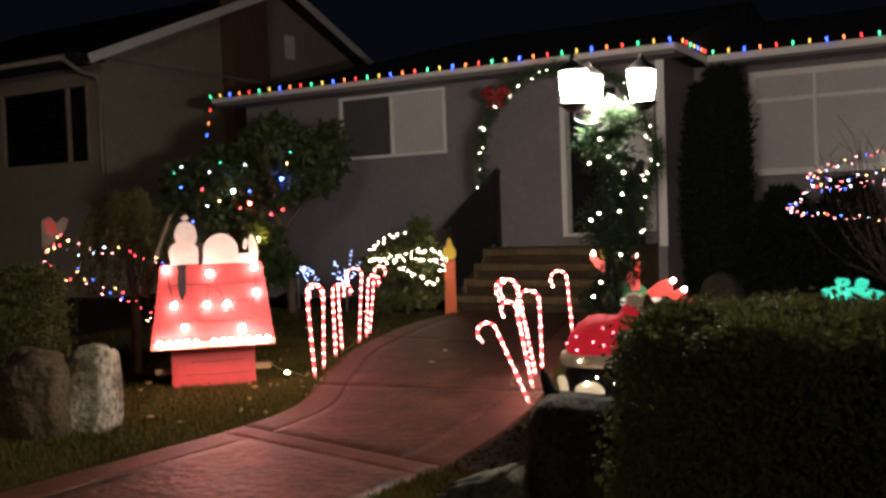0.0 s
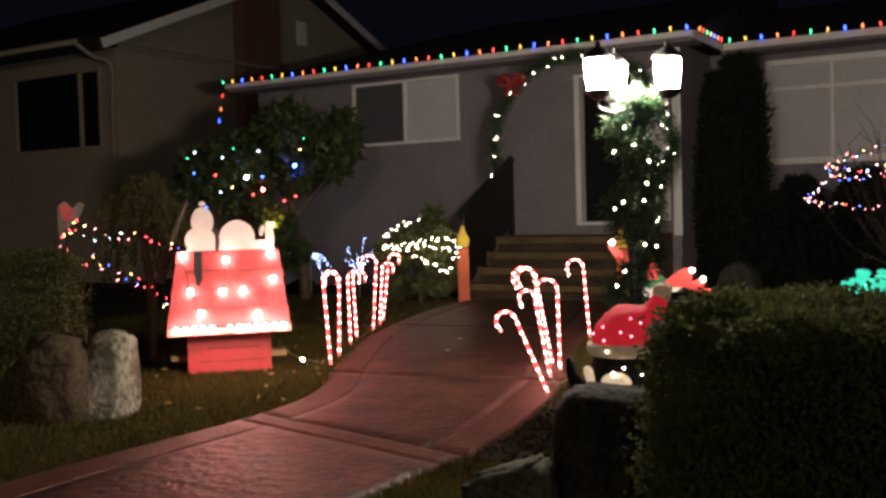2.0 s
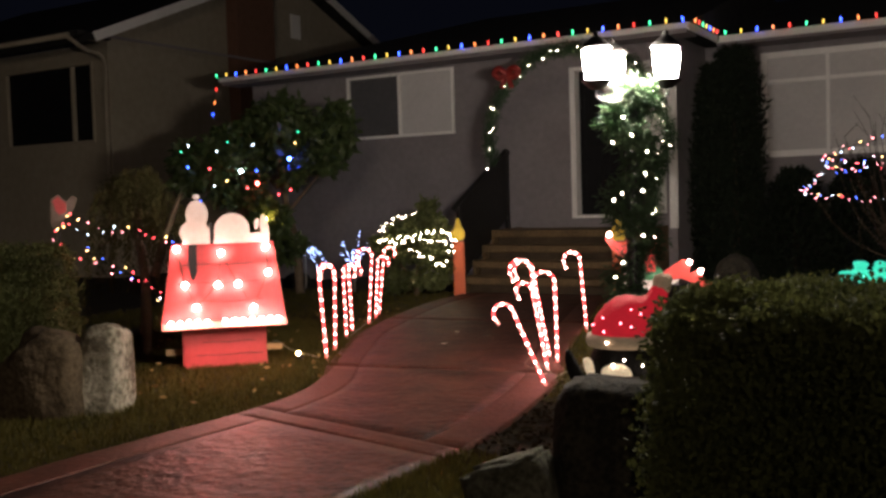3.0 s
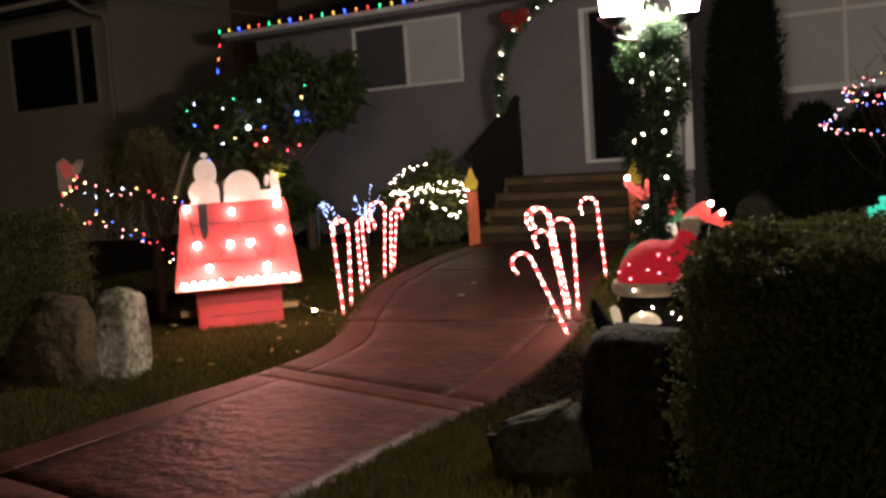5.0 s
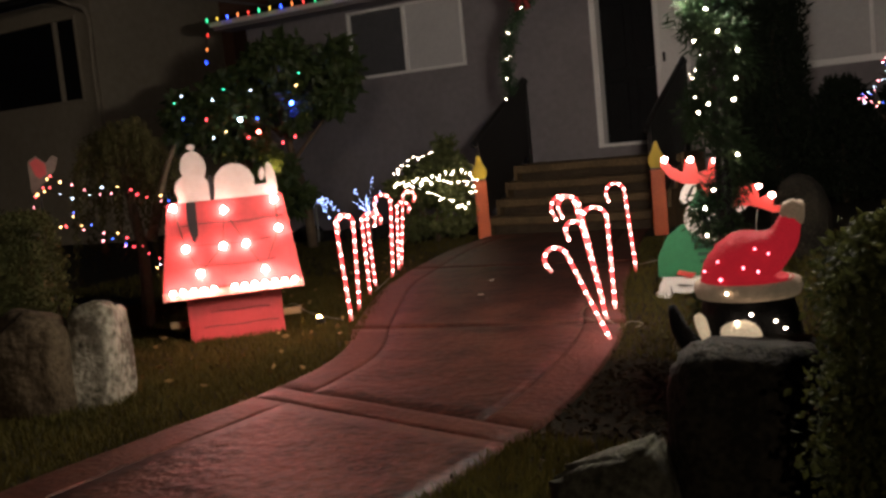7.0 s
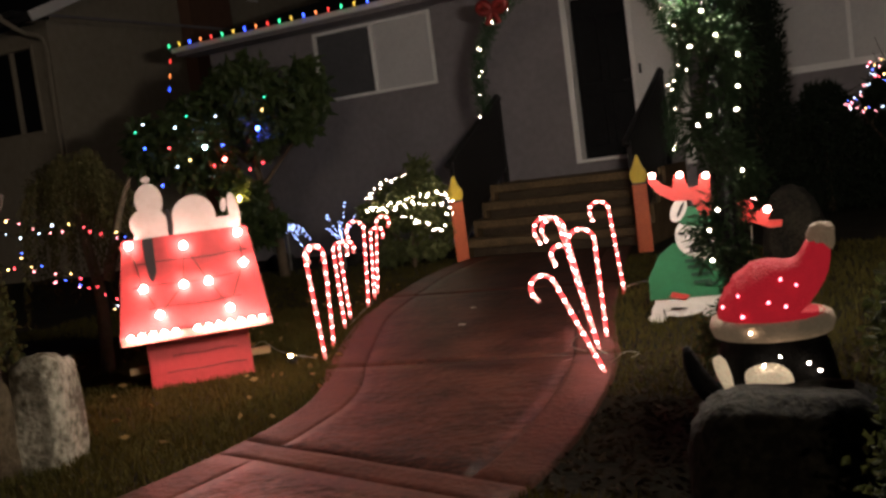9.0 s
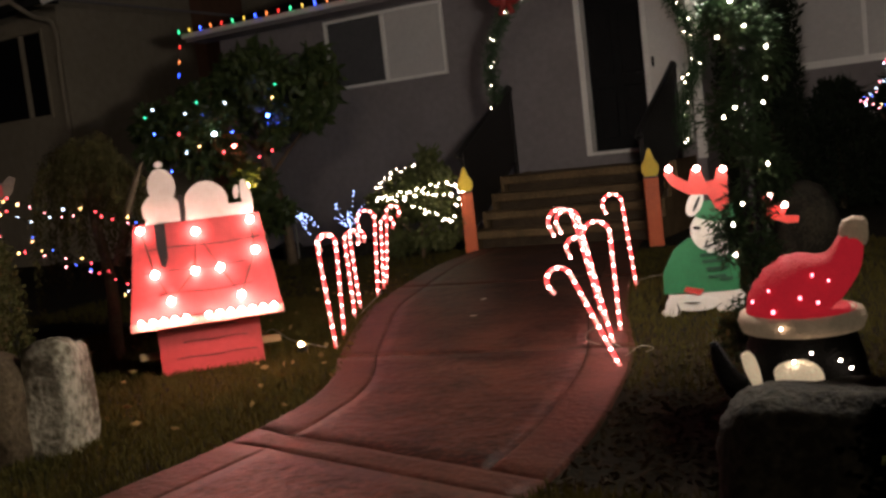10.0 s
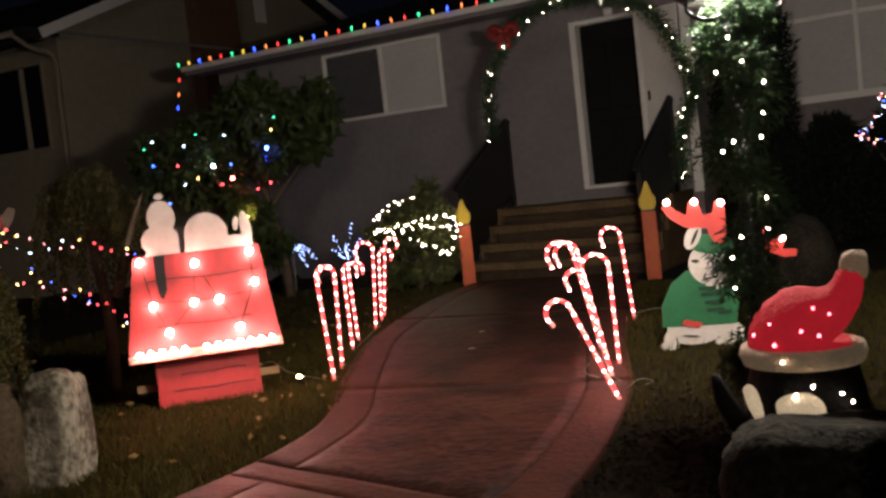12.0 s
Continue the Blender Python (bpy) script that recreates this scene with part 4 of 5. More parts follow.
arch = thing("garland_arch", (0, 11.3, 0), "green garland arch with warm lights and red bow", "garland")
garland(arch, [(-5.47, 0, 1.68), (-5.48, 0, 2.1), (-5.36, 0, 2.46), (-5.13, 0, 2.76), (-4.80, 0, 3.00), (-4.38, 0, 3.06), (-3.95, 0, 3.00), (-3.52, 0, 2.82), (-3.28, 0, 2.45), (-3.13, 0, 2.1), (-3.07, 0, 1.85), (-3.20, 0, 1.62), (-3.28, 0, 1.3), (-3.29, 0, 0.95)], 0.13, 2600, 41, 0.15, 0.0062, 0.055)
bm = bmesh.new()
for s in (-1, 1):
    pts = smooth_line([(0, 0, 0), (0.10 * s, -0.03, 0.08), (0.17 * s, -0.02, 0.03), (0.10 * s, -0.01, -0.03), (0, 0, 0)], 16)
    tube(bm, pts, 0.044, 6)
    tube(bm, smooth_line([(0, 0, 0), (0.05 * s, -0.02, -0.1), (0.07 * s, -0.02, -0.17)], 8), 0.034, 6)
bmesh.ops.translate(bm, verts=bm.verts, vec=(-5.14, -0.13, 2.80))
part("bow", bm, mat("red_ribbon", (0.26, 0.02, 0.015), 0.6, col2=(0.17, 0.013, 0.01), scale=6), arch, "red ribbon bow")

# ---- lamp post with three lanterns ----
lp = thing("lamp_post", (-1.27, 4.80, -0.05), "black garden lamp post with three lit lanterns", "lamp post", rz=31)
part("pole", tube(bmesh.new(), [Vector((0, 0, 0)), Vector((0, 0, 0.12)), Vector((0, 0, 0.14)), Vector((0, 0, 1.88))], [0.07, 0.06, 0.038, 0.034], 12), IRON, lp)
for k, (dx, dy) in enumerate(((-0.185, -0.06), (-0.06, 0.18), (0.185, -0.02))):
    arm = smooth_line([(0, 0, 1.78), (dx * 0.5, dy * 0.5, 1.74), (dx, dy, 1.77), (dx, dy, 1.83)], 12)
    a = part("arm", tube(bmesh.new(), arm, 0.008, 6), IRON, lp)
    lan = new("lantern")
    lan.parent, lan.location = lp, (dx, dy, 1.84)
    for nm, pr, m, sd in (("lantern_glass", [(0.0, 0.02), (0.056, 0.022), (0.066, 0.09), (0.070, 0.14), (0.066, 0.175), (0.0, 0.177)], LANTGLASS, 8),
                          ("lantern_cap", [(0.0, 0.18), (0.085, 0.18), (0.072, 0.20), (0.03, 0.235), (0.012, 0.245), (0.016, 0.26), (0.0, 0.275)], IRON, 8),
                          ("lantern_base", [(0.0, -0.03), (0.03, -0.03), (0.082, 0.008), (0.082, 0.016), (0.0, 0.016)], IRON, 8)):
        part(nm, lathe(pr, sd), m, lan)
pg = thing("lamp_post_garland", (-1.27, 4.80, -0.05), "green garland with warm lights wound round the lamp post", "garland", rz=31)
spiral = []
for i in range(26):
    a, z = i / 25 * 2 * math.pi * 3.6 + 0.6, 1.80 - 1.52 * i / 25
    spiral.append((0.095 * math.cos(a), 0.075 * math.sin(a), z))
garland(pg, spiral, 0.115, 2400, 43, needle=0.05)
garland(pg, [(-0.06, -0.05, 1.80), (0.06, -0.06, 1.78), (0.07, 0.05, 1.70), (-0.06, 0.03, 1.66), (-0.04, -0.08, 1.60), (0.08, -0.06, 1.55)], 0.09, 3000, 49, needle=0.05)
for x, z in ((-0.070, 1.606), (-0.126, 1.482), (-0.026, 1.512), (0.038, 1.316), (0.023, 1.229), (-0.083, 1.221), (-0.127, 1.189), (0.023, 1.002), (-0.085, 0.865), (-0.125, 0.791), (-0.125, 0.677), (0.05, 1.43)):
    lamp("light", (x, -0.14, z + 0.05), 0.0060, WARM, pg)
garland(pg, [(0, 0.02, 1.8), (0.01, -0.02, 1.2), (0, 0.0, 0.3)], 0.085, 2200, 47, needle=0.05)


# ---- kennel with cut-out dog figure ----
ang = math.degrees(math.atan2(0.69, 0.72))
ken = thing("wooden_kennel", (-5.03, 5.25, -0.02), "red painted wooden kennel decorated with clear bulbs", "kennel", rz=ang)
part("front_panel", boxed(0.0, 0.635, 0.0, 0.02, 0.0, 0.36, bevel=0.004), REDPAINT, ken)
part("side_panel", boxed(0.0, 0.02, 0.021, 0.34, 0.0, 0.36), REDPAINT, ken)
part("side_panel", boxed(0.615, 0.635, 0.021, 0.34, 0.0, 0.36), REDPAINT, ken)
part("back_panel", boxed(0.0, 0.635, 0.341, 0.36, 0.0, 0.36), REDPAINT, ken)


def roof_y(z):
    return -0.10 + (z - 0.33) * 0.24


bm = bmesh.new()
lo, hi = [(-0.14, 0.37), (0.785, 0.37)], [(-0.055, 0.955), (0.72, 0.955)]
fr = [bm.verts.new((x, roof_y(z), z)) for x, z in (lo[0], lo[1], hi[1], hi[0])]
bk = [bm.verts.new((x, 0.50 - roof_y(z) - 0.06, z)) for x, z in (lo[0], lo[1], hi[1], hi[0])]
bm.faces.new(fr)
bm.faces.new(bk[::-1])
for i in range(4):
    bm.faces.new((fr[i], bk[i], bk[(i + 1) % 4], fr[(i + 1) % 4]))
bmesh.ops.recalc_face_normals(bm, faces=bm.faces)
roof = part("roof", bm, REDPAINT, ken, "red sloping roof with painted board lines")
part("eave_board", boxed(-0.145, 0.79, roof_y(0.33) - 0.012, roof_y(0.33) + 0.03, 0.315, 0.372, bevel=0.006), mat("pale_red_edge", (0.62, 0.30, 0.25), 0.6, col2=(0.5, 0.16, 0.13), scale=5), ken, "pale worn roof edge")
for z, x0, x1 in ((0.52, 0.05, 0.62), (0.66, -0.02, 0.60), (0.80, 0.02, 0.70)):
    part("board_line", tube(bmesh.new(), [Vector((x0 + (x1 - x0) * k / 6, roof_y(z) - 0.001, z + 0.006 * math.sin(k * 1.3))) for k in range(7)], 0.0035, 4), BLACKPAINT, roof)
for z, x0, x1 in ((0.10, 0.1, 0.6), (0.20, 0.15, 0.55), (0.28, 0.05, 0.5)):
    part("board_line", tube(bmesh.new(), [Vector((x0 + (x1 - x0) * k / 6, -0.001, z + 0.004 * math.sin(k * 1.7))) for k in range(7)], 0.003, 4), BLACKPAINT, ken)
part("support_beam", boxed(-0.13, 0.76, 0.10, 0.14, 0.10, 0.145, bevel=0.004), LUMBER, ken, "bare lumber support beam")

kl = thing("kennel_light_string", (-5.03, 5.25, -0.02), "clear bulb string zigzagging over the red roof", "string lights", rz=ang)
BUL = [(-0.014, 0.926), (0.039, 0.651), (0.115, 0.482), (0.281, 0.645), (0.314, 0.883), (0.434, 0.644), (0.54, 0.461), (0.663, 0.724), (0.656, 0.917)]
part("wire", tube(bmesh.new(), [Vector((x, roof_y(z) - 0.008, z)) for x, z in BUL], 0.0045, 5), WIRE, kl)
for k, (x, z) in enumerate(BUL):
    ob = part("bulb", beads("bulb", [(x, roof_y(z) - 0.030, z)], 0.0250, None, [BULBW]), None, kl)
for k in range(13):
    if k == 5:
        continue
    x = -0.075 + 0.80 * k / 12
    part("bulb", beads("bulb", [(x, roof_y(0.38) - 0.054, 0.372)], 0.0200, None, [BULBW]), None, kl)
part("wire", tube(bmesh.new(), [Vector((-0.09, roof_y(0.38) - 0.02, 0.378)), Vector((0.75, roof_y(0.38) - 0.02, 0.378))], 0.005, 5), WIRE, kl)


bm = bmesh.new()
for k, o in enumerate([oval(0.145, 1.185, 0.085, 0.11), oval(0.125, 1.045, 0.115, 0.10), [(0.02, 0.955), (0.235, 0.955), (0.235, 1.05), (0.2, 1.12), (0.09, 1.12)],
                       oval(0.145, 1.32, 0.027, 0.02),
                       oval(0.405, 1.055, 0.135, 0.135), [(0.262, 0.955), (0.69, 0.955), (0.66, 1.03), (0.275, 1.03)], oval(0.655, 1.06, 0.034, 0.115, 6), oval(0.595, 1.10, 0.018, 0.045, -10), oval(0.50, 0.965, 0.05, 0.026)]):
    prism(bm, o, 0.055 - k * 0.0006, 0.067 + k * 0.0006)
me = bpy.data.meshes.new("cutout_figure")
bm.to_mesh(me)
bm.free()
me.materials.append(WHITEPLY)
fig = new("cutout_figure", me)
fig.matrix_basis = pose(-5.03, 5.25, -0.02, 0, 0, ang)
tagged(fig, "white painted plywood cut-out lying on the kennel roof", "cut-out figure")
band = thing("painted_strap", (-5.03, 5.25, -0.02), "narrow black painted board hanging over the roof", "decoration", rz=ang)
part("strap_upper", boxed(0.236, 0.262, 0.052, 0.066, 0.955, 1.12, bevel=0.003), BLACKPAINT, band)
bm = bmesh.new()
prism(bm, [(0.07, 0.955), (0.135, 0.955), (0.13, 0.74), (0.105, 0.68), (0.085, 0.70), (0.07, 0.80)], 0.0, 0.008)
for v in bm.verts:
    v.co.y += roof_y(v.co.z) - 0.012
part("strap_lower", bm, BLACKPAINT, band)

# ground spot in the lawn
sp = thing("ground_spotlight", (-4.45, 5.93, -0.02), "small lit warm ground spotlight in the grass", "spotlight")
part("housing", lathe([(0.0, 0.0), (0.03, 0.0), (0.035, 0.04), (0.028, 0.055), (0.0, 0.05)], 10), IRON, sp)
part("lens", beads("lens", [(0.0, -0.012, 0.056)], 0.015, None, [HOTW]), None, sp)


# ---- candy canes ----
def cane(x, y, u, lean, back, h, rad, side, group):
    """A cane lamp in the upright plane along u: shaft leaning, hook of radius rad to one side."""
    c = thing("candy_cane_light", (x, y, -0.03), "lit red and white striped candy cane stake light", "candy cane", group, rz=math.degrees(math.atan2(u[1], u[0])))
    d = Vector((lean, back, h)).normalized()
    ln = h / d.z - rad
    pts = [d * ln * i / 26 for i in range(27)]
    right = Vector((side, 0, 0))
    right = (right - d * right.dot(d)).normalized()
    ctr = d * ln + right * rad
    for i in range(1, 15):
        a = radians(200 * i / 14)
        pts.append(ctr - right * rad * math.cos(a) + d * rad * math.sin(a))
    end = (pts[-1] - pts[-2]).normalized()
    pts.append(pts[-1] + end * rad * 0.5)
    part("stem", tube(bmesh.new(), pts, 0.0115, 8, 1, 2), [CANERED, CANECLEAR], c, "striped translucent tube")
    lamps, run = [], 0.0
    for p, q in zip(pts, pts[1:]):
        run += (q - p).length
        if run > 0.055:
            lamps.append(q + Vector((0, -0.008, 0)))
            run = 0.0
    for p in lamps:
        lamp("mini_light", p, 0.0094, PEARL, c)
    part("stake", tube(bmesh.new(), [Vector((0, 0, -0.05)), d * 0.02], 0.006, 5), IRON, c)
    return c


UL, UR = (0.82, 0.57), (0.94, 0.34)
GL, GR = "candy canes along the lawn", "candy canes along the path's far side"
cane(-4.26, 6.04, UL, -0.045, 0, 0.765, 0.060, 1, GL)
cane(-4.47, 6.43, UL, 0.022, 0, 0.725, 0.060, -1, GL)
cane(-4.80, 7.05, UL, -0.010, 0, 0.685, 0.055, 1, GL)
cane(-5.02, 7.45, UL, -0.020, 0, 0.66, 0.060, 1, GL)
cane(-5.18, 7.96, UL, 0.055, 0, 0.78, 0.075, -1, GL)
cane(-5.50, 8.55, UL, 0.045, 0, 0.67, 0.060, 1, GL)
cane(-5.63, 8.80, UL, 0.090, 0, 0.76, 0.060, 1, GL)
cane(-2.15, 5.60, UR, -0.240, 0, 0.580, 0.065, -1, GR)
cane(-2.38, 6.13, UR, -0.115, 0, 0.655, 0.055, -1, GR)
cane(-2.45, 6.45, UR, -0.010, 0, 0.700, 0.080, -1, GR)
cane(-2.92, 8.19, UR, -0.055, 0, 0.745, 0.075, -1, GR)
cane(-2.73, 6.93, UR, -0.150, 0, 0.770, 0.085, -1, GR)
cane(-2.61, 6.67, UR, -0.130, 0, 0.775, 0.070, -1, GR)
for pts in ([(-2.28, 5.98, 0.0), (-2.38, 5.99, 0.06), (-2.44, 6.01, 0.11), (-2.50, 6.0, 0.05), (-2.42, 6.02, 0.01)], [(-2.20, 5.8, 0.0), (-2.12, 5.82, 0.05), (-2.06, 5.86, 0.03), (-2.12, 5.9, 0.0)], [(-2.92, 8.19, 0.02), (-2.7, 8.1, 0.07), (-2.55, 8.2, 0.02)],
            [(-4.3, 6.0, 0.0), (-4.55, 5.95, 0.06), (-4.9, 6.2, 0.08), (-5.1, 6.3, 0.02)], [(-4.8, 7.1, 0.0), (-4.75, 7.3, 0.10), (-4.9, 7.6, 0.12), (-5.1, 7.9, 0.02)]):
    w = thing("extension_cord", (0, 0, 0), "thin pale extension cord looping over the grass", "cord", "cords")
    part("cord", tube(bmesh.new(), smooth_line(pts, 24), 0.0025, 5), PALEWIRE, w)


# ---- board candles ----
def board_candle(x, y, rz):
    c = thing("board_candle", (x, y, -0.02), "tall wooden cut-out candle with yellow flame", "decoration", "board candles", rz=rz)
    part("candle_body", boxed(-0.075, 0.075, -0.045, 0.045, 0.0, 0.70, bevel=0.006), ORANGE, c, "orange painted post")
    part("drip_band", boxed(-0.068, 0.068, -0.04, 0.04, 0.70, 0.715), BLACKPAINT, c)
    bm = prism(bmesh.new(), [(-0.06, 0.716), (0.06, 0.716), (0.088, 0.77), (0.085, 0.83), (0.045, 0.90), (0.012, 1.0), (-0.012, 1.0), (-0.045, 0.90), (-0.085, 0.83), (-0.088, 0.77)], -0.012, 0.012)
    part("flame", bm, YELLOW, c, "yellow painted flame")


board_candle(-5.80, 10.95, 30)
board_candle(-3.50, 10.65, 22)

# ---- dog cut-out with antlers ----
DU = math.degrees(math.atan2(0.37, 0.93))
bm = bmesh.new()
for k, (o, ms) in enumerate([
        ([(-0.06, 0.06), (0.36, 0.05), (0.40, 0.10), (0.36, 0.16), (-0.05, 0.16)], 0), (oval(-0.03, 0.05, 0.05, 0.07), 0), (oval(-0.05, 0.018, 0.055, 0.028), 0), (oval(0.37, 0.06, 0.055, 0.075), 0), (oval(0.30, 0.02, 0.06, 0.03), 0), (oval(0.12, 0.06, 0.14, 0.045), 0),
        ([(-0.08, 0.14), (0.38, 0.13), (0.40, 0.26), (0.34, 0.40), (0.24, 0.47), (0.10, 0.49), (0.0, 0.42), (-0.075, 0.28)], 1),
        (oval(0.24, 0.52, 0.125, 0.13, 10), 0), (oval(0.28, 0.44, 0.09, 0.085), 0),
        (oval(0.27, 0.645, 0.15, 0.065, -8), 1), (oval(0.155, 0.70, 0.045, 0.085, -28), 0), (oval(0.50, 0.61, 0.045, 0.075, -35), 0),
        ([(0.29, 0.64), (0.36, 0.64), (0.365, 0.90), (0.31, 0.91), (0.29, 0.84), (0.23, 0.83), (0.20, 0.93), (0.15, 0.92), (0.13, 0.84), (0.06, 0.88), (0.01, 0.94), (-0.02, 0.90), (0.03, 0.82), (0.12, 0.76), (0.24, 0.75)], 2),
        ([(0.40, 0.62), (0.44, 0.58), (0.56, 0.58), (0.70, 0.52), (0.77, 0.52), (0.78, 0.56), (0.69, 0.57), (0.71, 0.62), (0.68, 0.65), (0.61, 0.62), (0.61, 0.70), (0.57, 0.73), (0.50, 0.70)], 2),
        ([(0.04, 0.15), (0.14, 0.12), (0.17, 0.15), (0.06, 0.18)], 2)]):
    before = len(bm.faces)
    prism(bm, o, -0.006 - 0.0012 * k, 0.006 + 0.0004 * k)
    bm.faces.ensure_lookup_table()
    for fc in bm.faces[before:]:
        fc.material_index = ms
for k, (x, z, w) in enumerate([(0.16, 0.36, 0.11), (0.17, 0.32, 0.13), (0.19, 0.27, 0.13), (0.20, 0.22, 0.11), (0.27, 0.20, 0.08)]):
    before = len(bm.faces)
    box(bm, x, x + w, -0.031, -0.027, z, z + 0.022)
    bm.faces.ensure_lookup_table()
    for fc in bm.faces[before:]:
        fc.material_index = 3
for k, o in enumerate([oval(0.155, 0.547, 0.024, 0.011, -8), oval(0.285, 0.487, 0.030, 0.019), oval(0.235, 0.432, 0.055, 0.007, 12), oval(0.255, 0.455, 0.007, 0.028, 15), oval(0.205, 0.447, 0.006, 0.022, -20),
                       oval(0.165, 0.70, 0.010, 0.055, -28), oval(0.0, 0.045, 0.004, 0.035, 10), oval(0.09, 0.075, 0.055, 0.004, -6), oval(0.335, 0.06, 0.004, 0.04, -12)]):
    before = len(bm.faces)
    prism(bm, o, -0.0295 - 0.0003 * k, -0.024)
    bm.faces.ensure_lookup_table()
    for fc in bm.faces[before:]:
        fc.material_index = 4
me = bpy.data.meshes.new("cutout_dog")
bm.to_mesh(me)
bm.free()
for m in (WHITEPLY, GREENPAINT, mat("antler_red", (0.60, 0.06, 0.05), 0.5, col2=(0.5, 0.05, 0.04), scale=5), DARKGREEN, BLACKPAINT):
    me.materials.append(m)
dog = new("cutout_dog", me)
dog.matrix_basis = pose(-2.25, 7.0, -0.02, 0, 0, DU)
tagged(dog, "plywood dog cut-out in green sweater with red antlers", "cut-out figure")
al = thing("antler_light_string", (-2.25, 7.0, -0.02), "pink bulbs fixed along the red antlers", "string lights", rz=DU)
AB = glow("antler_bulb", (1.0, 0.42, 0.38), 40)
for x, z in ((0.012, 0.935), (0.18, 0.92), (0.34, 0.90), (0.61, 0.71), (0.69, 0.64)):
    part("bulb", beads("bulb", [(x, -0.04, z)], 0.022, None, [AB]), None, al)
part("wire", tube(bmesh.new(), smooth_line([(0.60, 0.02, 0.55), (0.585, 0.02, 0.4), (0.60, 0.02, 0.2), (0.6, 0.02, 0.0)], 12), 0.003, 4), PALEWIRE, al)

# ---- tinsel figure with a hat, behind the boulder ----
tf = thing("tinsel_yard_figure", (-0.935, 3.735, 0.115), "light-up black tinsel yard figure in a red hat", "yard figure", rz=10)
tf.scale = (0.875, 0.875, 0.875)
part("head", lathe([(0.0, -0.17), (0.15, -0.16), (0.19, 0.15), (0.20, 0.32), (0.18, 0.46), (0.15, 0.56), (0.0, 0.58)], 20), TINSELBLACK, tf)
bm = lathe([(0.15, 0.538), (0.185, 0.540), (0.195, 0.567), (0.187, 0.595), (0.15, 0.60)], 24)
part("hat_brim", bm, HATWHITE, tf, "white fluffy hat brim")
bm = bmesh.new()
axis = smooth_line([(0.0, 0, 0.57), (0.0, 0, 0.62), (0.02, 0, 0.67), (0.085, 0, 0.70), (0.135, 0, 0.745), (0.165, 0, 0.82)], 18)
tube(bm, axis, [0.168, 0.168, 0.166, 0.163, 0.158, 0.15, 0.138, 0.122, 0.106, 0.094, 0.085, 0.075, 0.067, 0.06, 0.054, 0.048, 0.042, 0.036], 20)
part("hat", bm, HATRED, tf, "faintly glowing red tinsel hat")
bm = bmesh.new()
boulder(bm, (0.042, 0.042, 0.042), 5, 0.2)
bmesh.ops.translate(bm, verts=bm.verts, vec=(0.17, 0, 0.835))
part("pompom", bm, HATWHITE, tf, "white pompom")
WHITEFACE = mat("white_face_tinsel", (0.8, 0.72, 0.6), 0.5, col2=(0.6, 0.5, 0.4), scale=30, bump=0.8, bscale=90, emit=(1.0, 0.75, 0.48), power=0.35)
bm = bmesh.new()
boulder(bm, (0.07, 0.05, 0.062), 8, 0.08)
bmesh.ops.translate(bm, verts=bm.verts, vec=(-0.02, -0.165, 0.41))
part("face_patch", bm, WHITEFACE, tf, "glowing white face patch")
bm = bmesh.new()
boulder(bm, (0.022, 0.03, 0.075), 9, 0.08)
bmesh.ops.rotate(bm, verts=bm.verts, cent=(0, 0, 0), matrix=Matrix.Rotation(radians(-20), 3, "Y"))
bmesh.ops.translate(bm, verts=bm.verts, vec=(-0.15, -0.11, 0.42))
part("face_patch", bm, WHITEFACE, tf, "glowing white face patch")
part("wing", tube(bmesh.new(), smooth_line([(-0.18, -0.05, 0.32), (-0.24, -0.08, 0.42), (-0.27, -0.08, 0.52)], 8), [0.035, 0.04, 0.04, 0.036, 0.032, 0.028, 0.022, 0.012], 8), TINSELBLACK, tf)
HOTR = glow("red_tinsel_light", (1.0, 0.12, 0.17), 9)
r = random.Random(4)
for x, z in ((-0.14, 0.645), (-0.09, 0.68), (0.0, 0.66), (0.04, 0.72), (0.085, 0.70), (0.05, 0.645), (-0.08, 0.62)):
    part("lamp", beads("lamp", [(x, -math.sqrt(max(0.0, 0.174 ** 2 - x * x)) + (z - 0.64) * 0.8 * (z > 0.64), z)], r.uniform(0.005, 0.0075), None, [HOTR]), None, tf)
for x, z in ((-0.06, 0.575), (0.02, 0.50), (0.10, 0.47), (0.13, 0.44), (-0.03, 0.475), (-0.05, 0.43)):
    part("lamp", beads("lamp", [(x, -math.sqrt(0.203 ** 2 - x * x), z)], 0.0048, None, [WARM]), None, tf)

# teal tinsel decoration in the far bed
te = thing("tinsel_gift_decoration", (-0.52, 8.1, 0.0), "glowing teal tinsel decoration beside a red one", "yard figure")
for k, (x, z, s) in enumerate(((-0.12, 0.50, 0.08), (0.02, 0.50, 0.09), (0.15, 0.50, 0.075), (-0.06, 0.60, 0.05), (0.08, 0.60, 0.05))):
    bm = bmesh.new()
    boulder(bm, (s, s * 0.7, s * 0.8), 20 + k, 0.25)
    bmesh.ops.translate(bm, verts=bm.verts, vec=(x, 0, z))
    part("lobe", bm, TEAL, te)
part("stand", boxed(-0.16, 0.18, -0.05, 0.05, -0.04, 0.44, bevel=0.01), TINSELBLACK, te)
for x, z in ((-0.13, 0.50), (-0.03, 0.53), (0.06, 0.50), (0.16, 0.49), (0.0, 0.46)):
    part("lamp", beads("lamp", [(x, -0.085, z)], 0.009, None, [M_G]), None, te)
rd = thing("tinsel_red_figure", (-0.12, 8.2, -0.04), "dim red tinsel yard figure in the bed", "yard figure")
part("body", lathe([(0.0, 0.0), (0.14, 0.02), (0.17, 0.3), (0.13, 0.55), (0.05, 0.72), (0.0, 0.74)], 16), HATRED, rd)

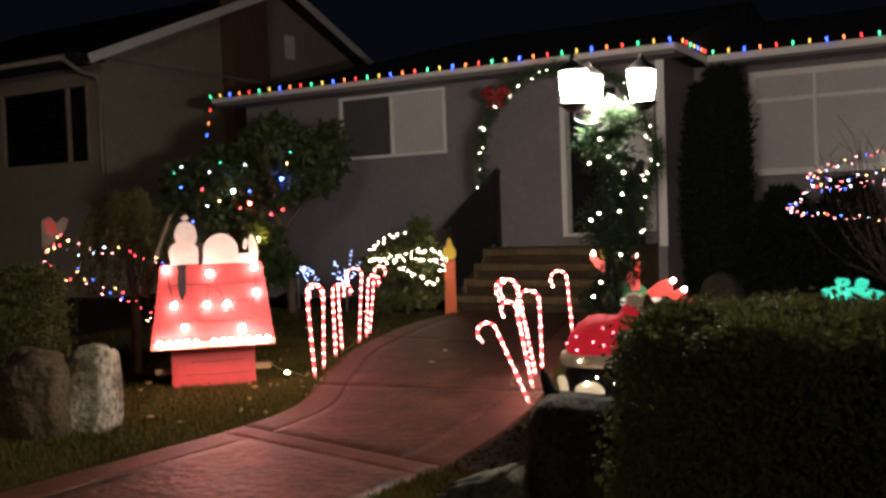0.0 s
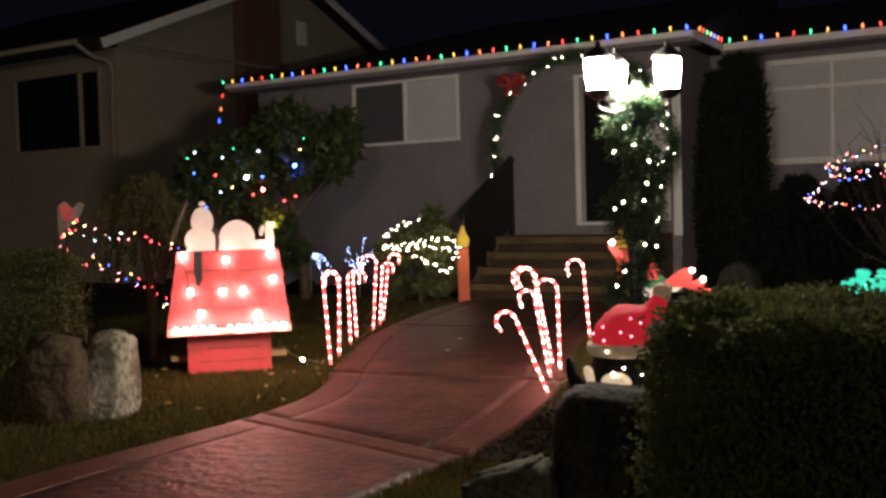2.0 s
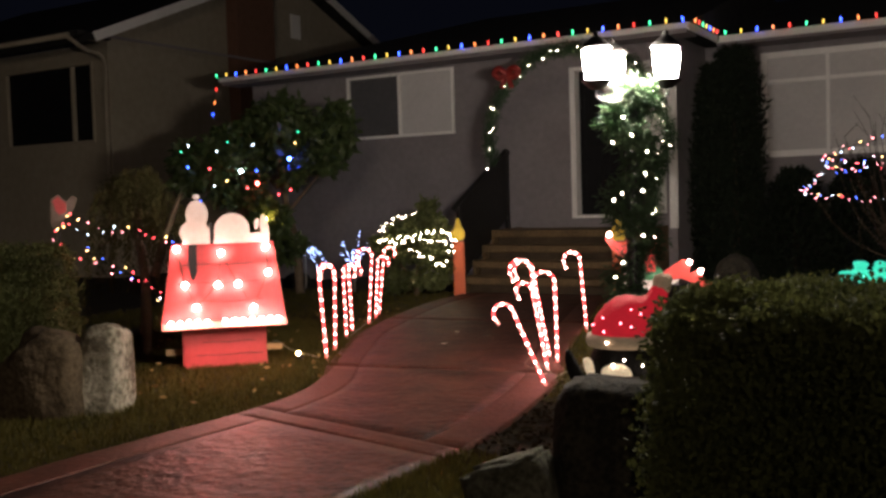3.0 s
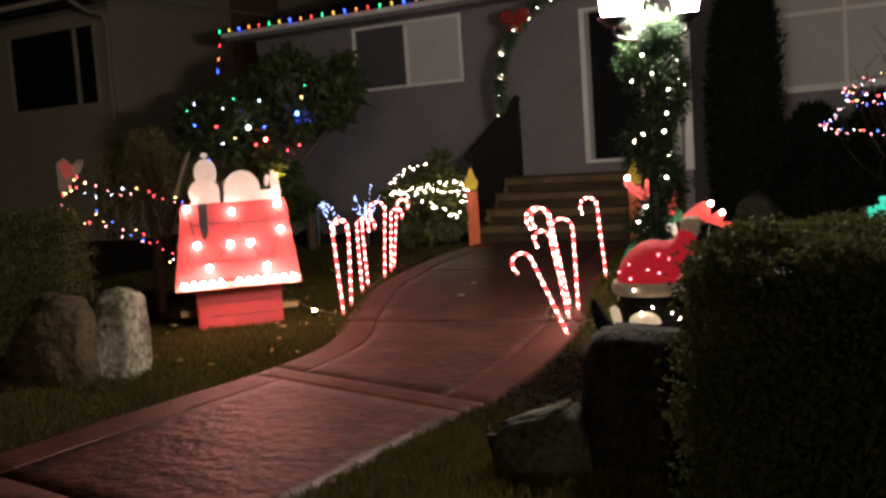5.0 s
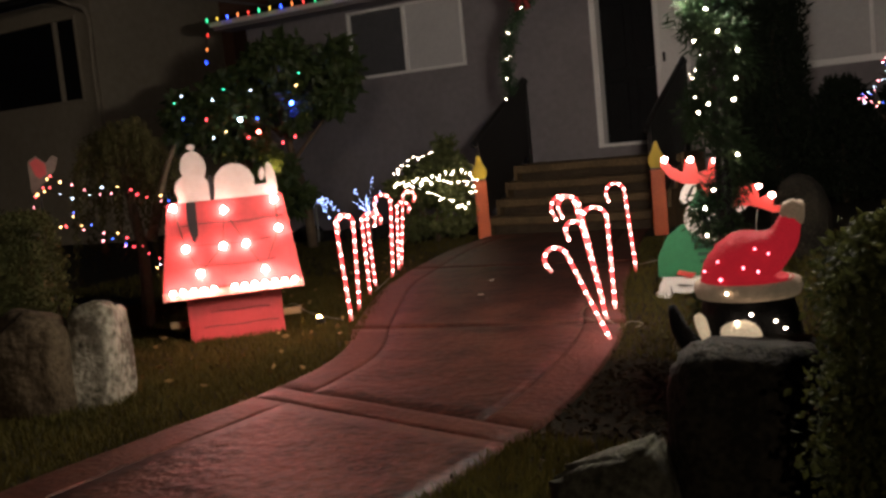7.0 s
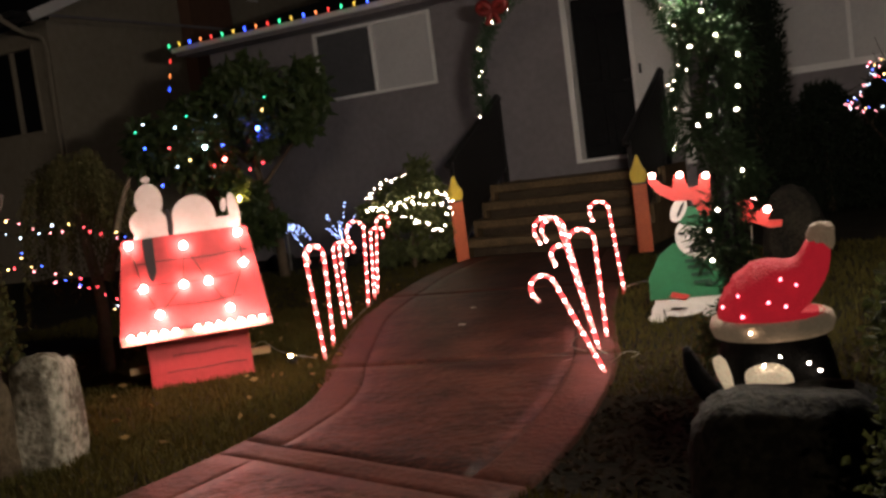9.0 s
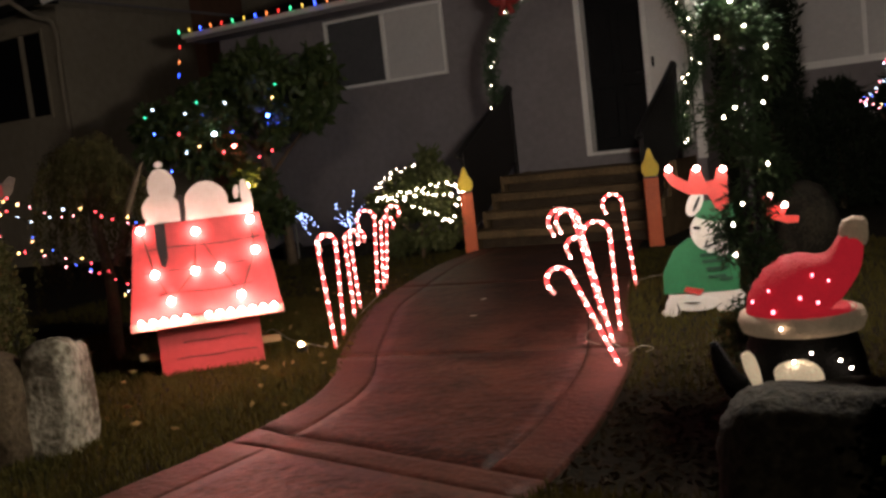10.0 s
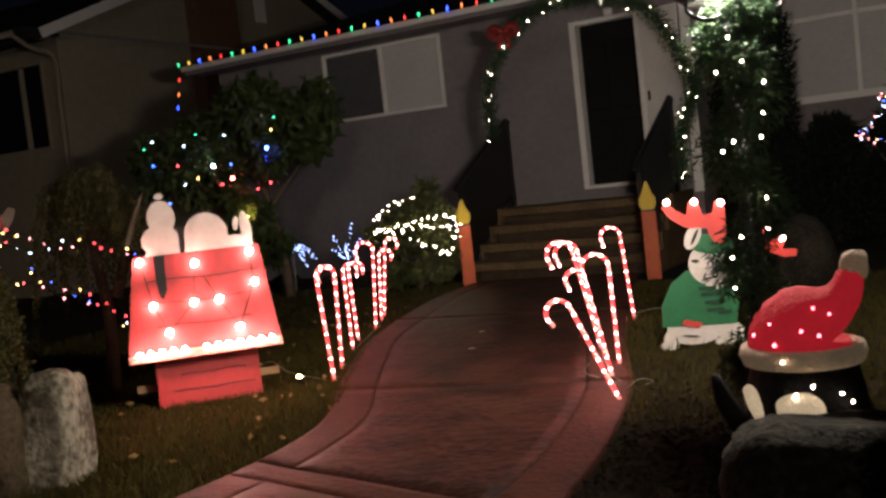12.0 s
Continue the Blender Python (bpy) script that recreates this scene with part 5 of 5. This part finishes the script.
# red and white cut-out by the weeping tree
rs = thing("stocking_cutout", (-6.30, 5.24, -0.06), "red and white plywood stocking cut-out on a stake", "decoration", rz=45)
part("board", prism(bmesh.new(), [(-0.10, 1.38), (-0.04, 1.42), (0.02, 1.36), (0.07, 1.41), (0.11, 1.39), (0.08, 1.30), (0.0, 1.22), (-0.05, 1.12), (-0.10, 1.16)], -0.006, 0.006), mat("weathered_white_board", (0.22, 0.17, 0.14), 0.8, col2=(0.16, 0.12, 0.1), scale=6), rs)
part("painted_patch", prism(bmesh.new(), [(-0.085, 1.37), (-0.04, 1.405), (0.02, 1.35), (0.02, 1.28), (-0.03, 1.25), (-0.06, 1.28)], -0.009, -0.0065), REDPAINT, rs)
part("stake", boxed(-0.055, -0.035, 0.007, 0.025, 0.0, 1.2), IRON, rs)

# dim red cut-out beyond the clipped hedge
rc = thing("red_cutout", (-7.45, 5.28, -0.04), "dim red painted plywood cut-out on a stake", "decoration", rz=48)
part("board", prism(bmesh.new(), [(-0.22, 0.72), (0.16, 0.72), (0.06, 0.98), (-0.06, 1.08), (-0.16, 0.95)], -0.006, 0.006), REDPAINT, rc)
part("stake", boxed(-0.05, -0.02, 0.007, 0.03, 0.0, 0.95), LUMBER, rc)

# scraps on the path
for x, y, rz in ((-3.71, 6.95, 20), (-3.97, 7.63, 70)):
    sc = thing("paper_scrap", (x, y, 0.006), "small pale paper scrap lying on the path", "litter", "scraps on the path", rz=rz)
    part("sheet", prism(bmesh.new(), [(-0.026, -0.001), (0.015, 0.0), (0.028, 0.003), (0.0, 0.005), (-0.022, 0.004)], -0.008, 0.008), WHITEPLY, sc)

# fallen leaves on the lawn
rng = np.random.default_rng(77)
fx, fy = rng.uniform(-6.5, -3.6, 160), rng.uniform(4.2, 9.5, 160)
keep = np.array([not in_path(a, b, 0.03) for a, b in zip(fx, fy)])
lp_ = np.stack([fx[keep], fy[keep], np.full(keep.sum(), 0.022)], 1)
me = leaf_mesh("fallen_leaves", lp_, 0.05, 0.018, rng, along=rng.normal(size=(keep.sum(), 3)) * np.array([1.5, 1.5, 0.1]), spread=0.25)
me.materials.append(mat("dry_leaf", (0.16, 0.09, 0.03), 0.8, col2=(0.26, 0.17, 0.06), scale=6, random_amount=0.4))
tagged(new("fallen_leaves", me), "dry brown leaves scattered on the lawn", "leaves", kind="stuff")

# mulch in the bed beside the path
rng = np.random.default_rng(79)
mx, my = rng.uniform(-2.6, 0.2, 9000), rng.uniform(3.0, 6.2, 9000)
keep = np.array([not in_path(a, b, 0.0) for a, b in zip(mx, my)])
mp = np.stack([mx[keep], my[keep], np.full(keep.sum(), -0.022)], 1)
me = leaf_mesh("bark_mulch", mp, 0.045, 0.011, rng, along=rng.normal(size=(keep.sum(), 3)) * np.array([1.2, 1.2, 0.25]), spread=0.3)
me.materials.append(mat("bark_mulch", (0.016, 0.011, 0.007), 0.9, col2=(0.05, 0.035, 0.02), scale=6, random_amount=0.4))
tagged(new("bark_mulch", me), "dark bark mulch and dead leaves beside the path", "mulch", kind="stuff")

# unseen street lamp, added behind the camera to brighten hedge and house
sl = thing("added_street_lamp", (9.5, -19.0, -0.04), "added street lamp out of view, with a warm lit head", "street lamp", rz=20)
part("pole", tube(bmesh.new(), [Vector((0, 0, 0)), Vector((0, 0, 3.0)), Vector((0, 0, 6.6))], [0.09, 0.07, 0.05], 10), IRON, sl)
part("arm", tube(bmesh.new(), smooth_line([(0, 0, 6.4), (-0.3, 0.3, 6.75), (-0.9, 0.9, 6.85)], 10), 0.03, 8), IRON, sl)
part("lamp_head", lathe([(0.0, 0.16), (0.10, 0.15), (0.22, 0.06), (0.24, 0.0), (0.0, 0.01)], 14), IRON, sl).location = (-1.0, 1.0, 6.75)
part("lamp_lens", lathe([(0.0, -0.14), (0.09, -0.12), (0.15, -0.06), (0.17, -0.004), (0.0, -0.002)], 14), glow("added_lamp_lens", (1.0, 0.80, 0.62), 3600), sl, "glowing warm lens").location = (-1.0, 1.0, 6.75)
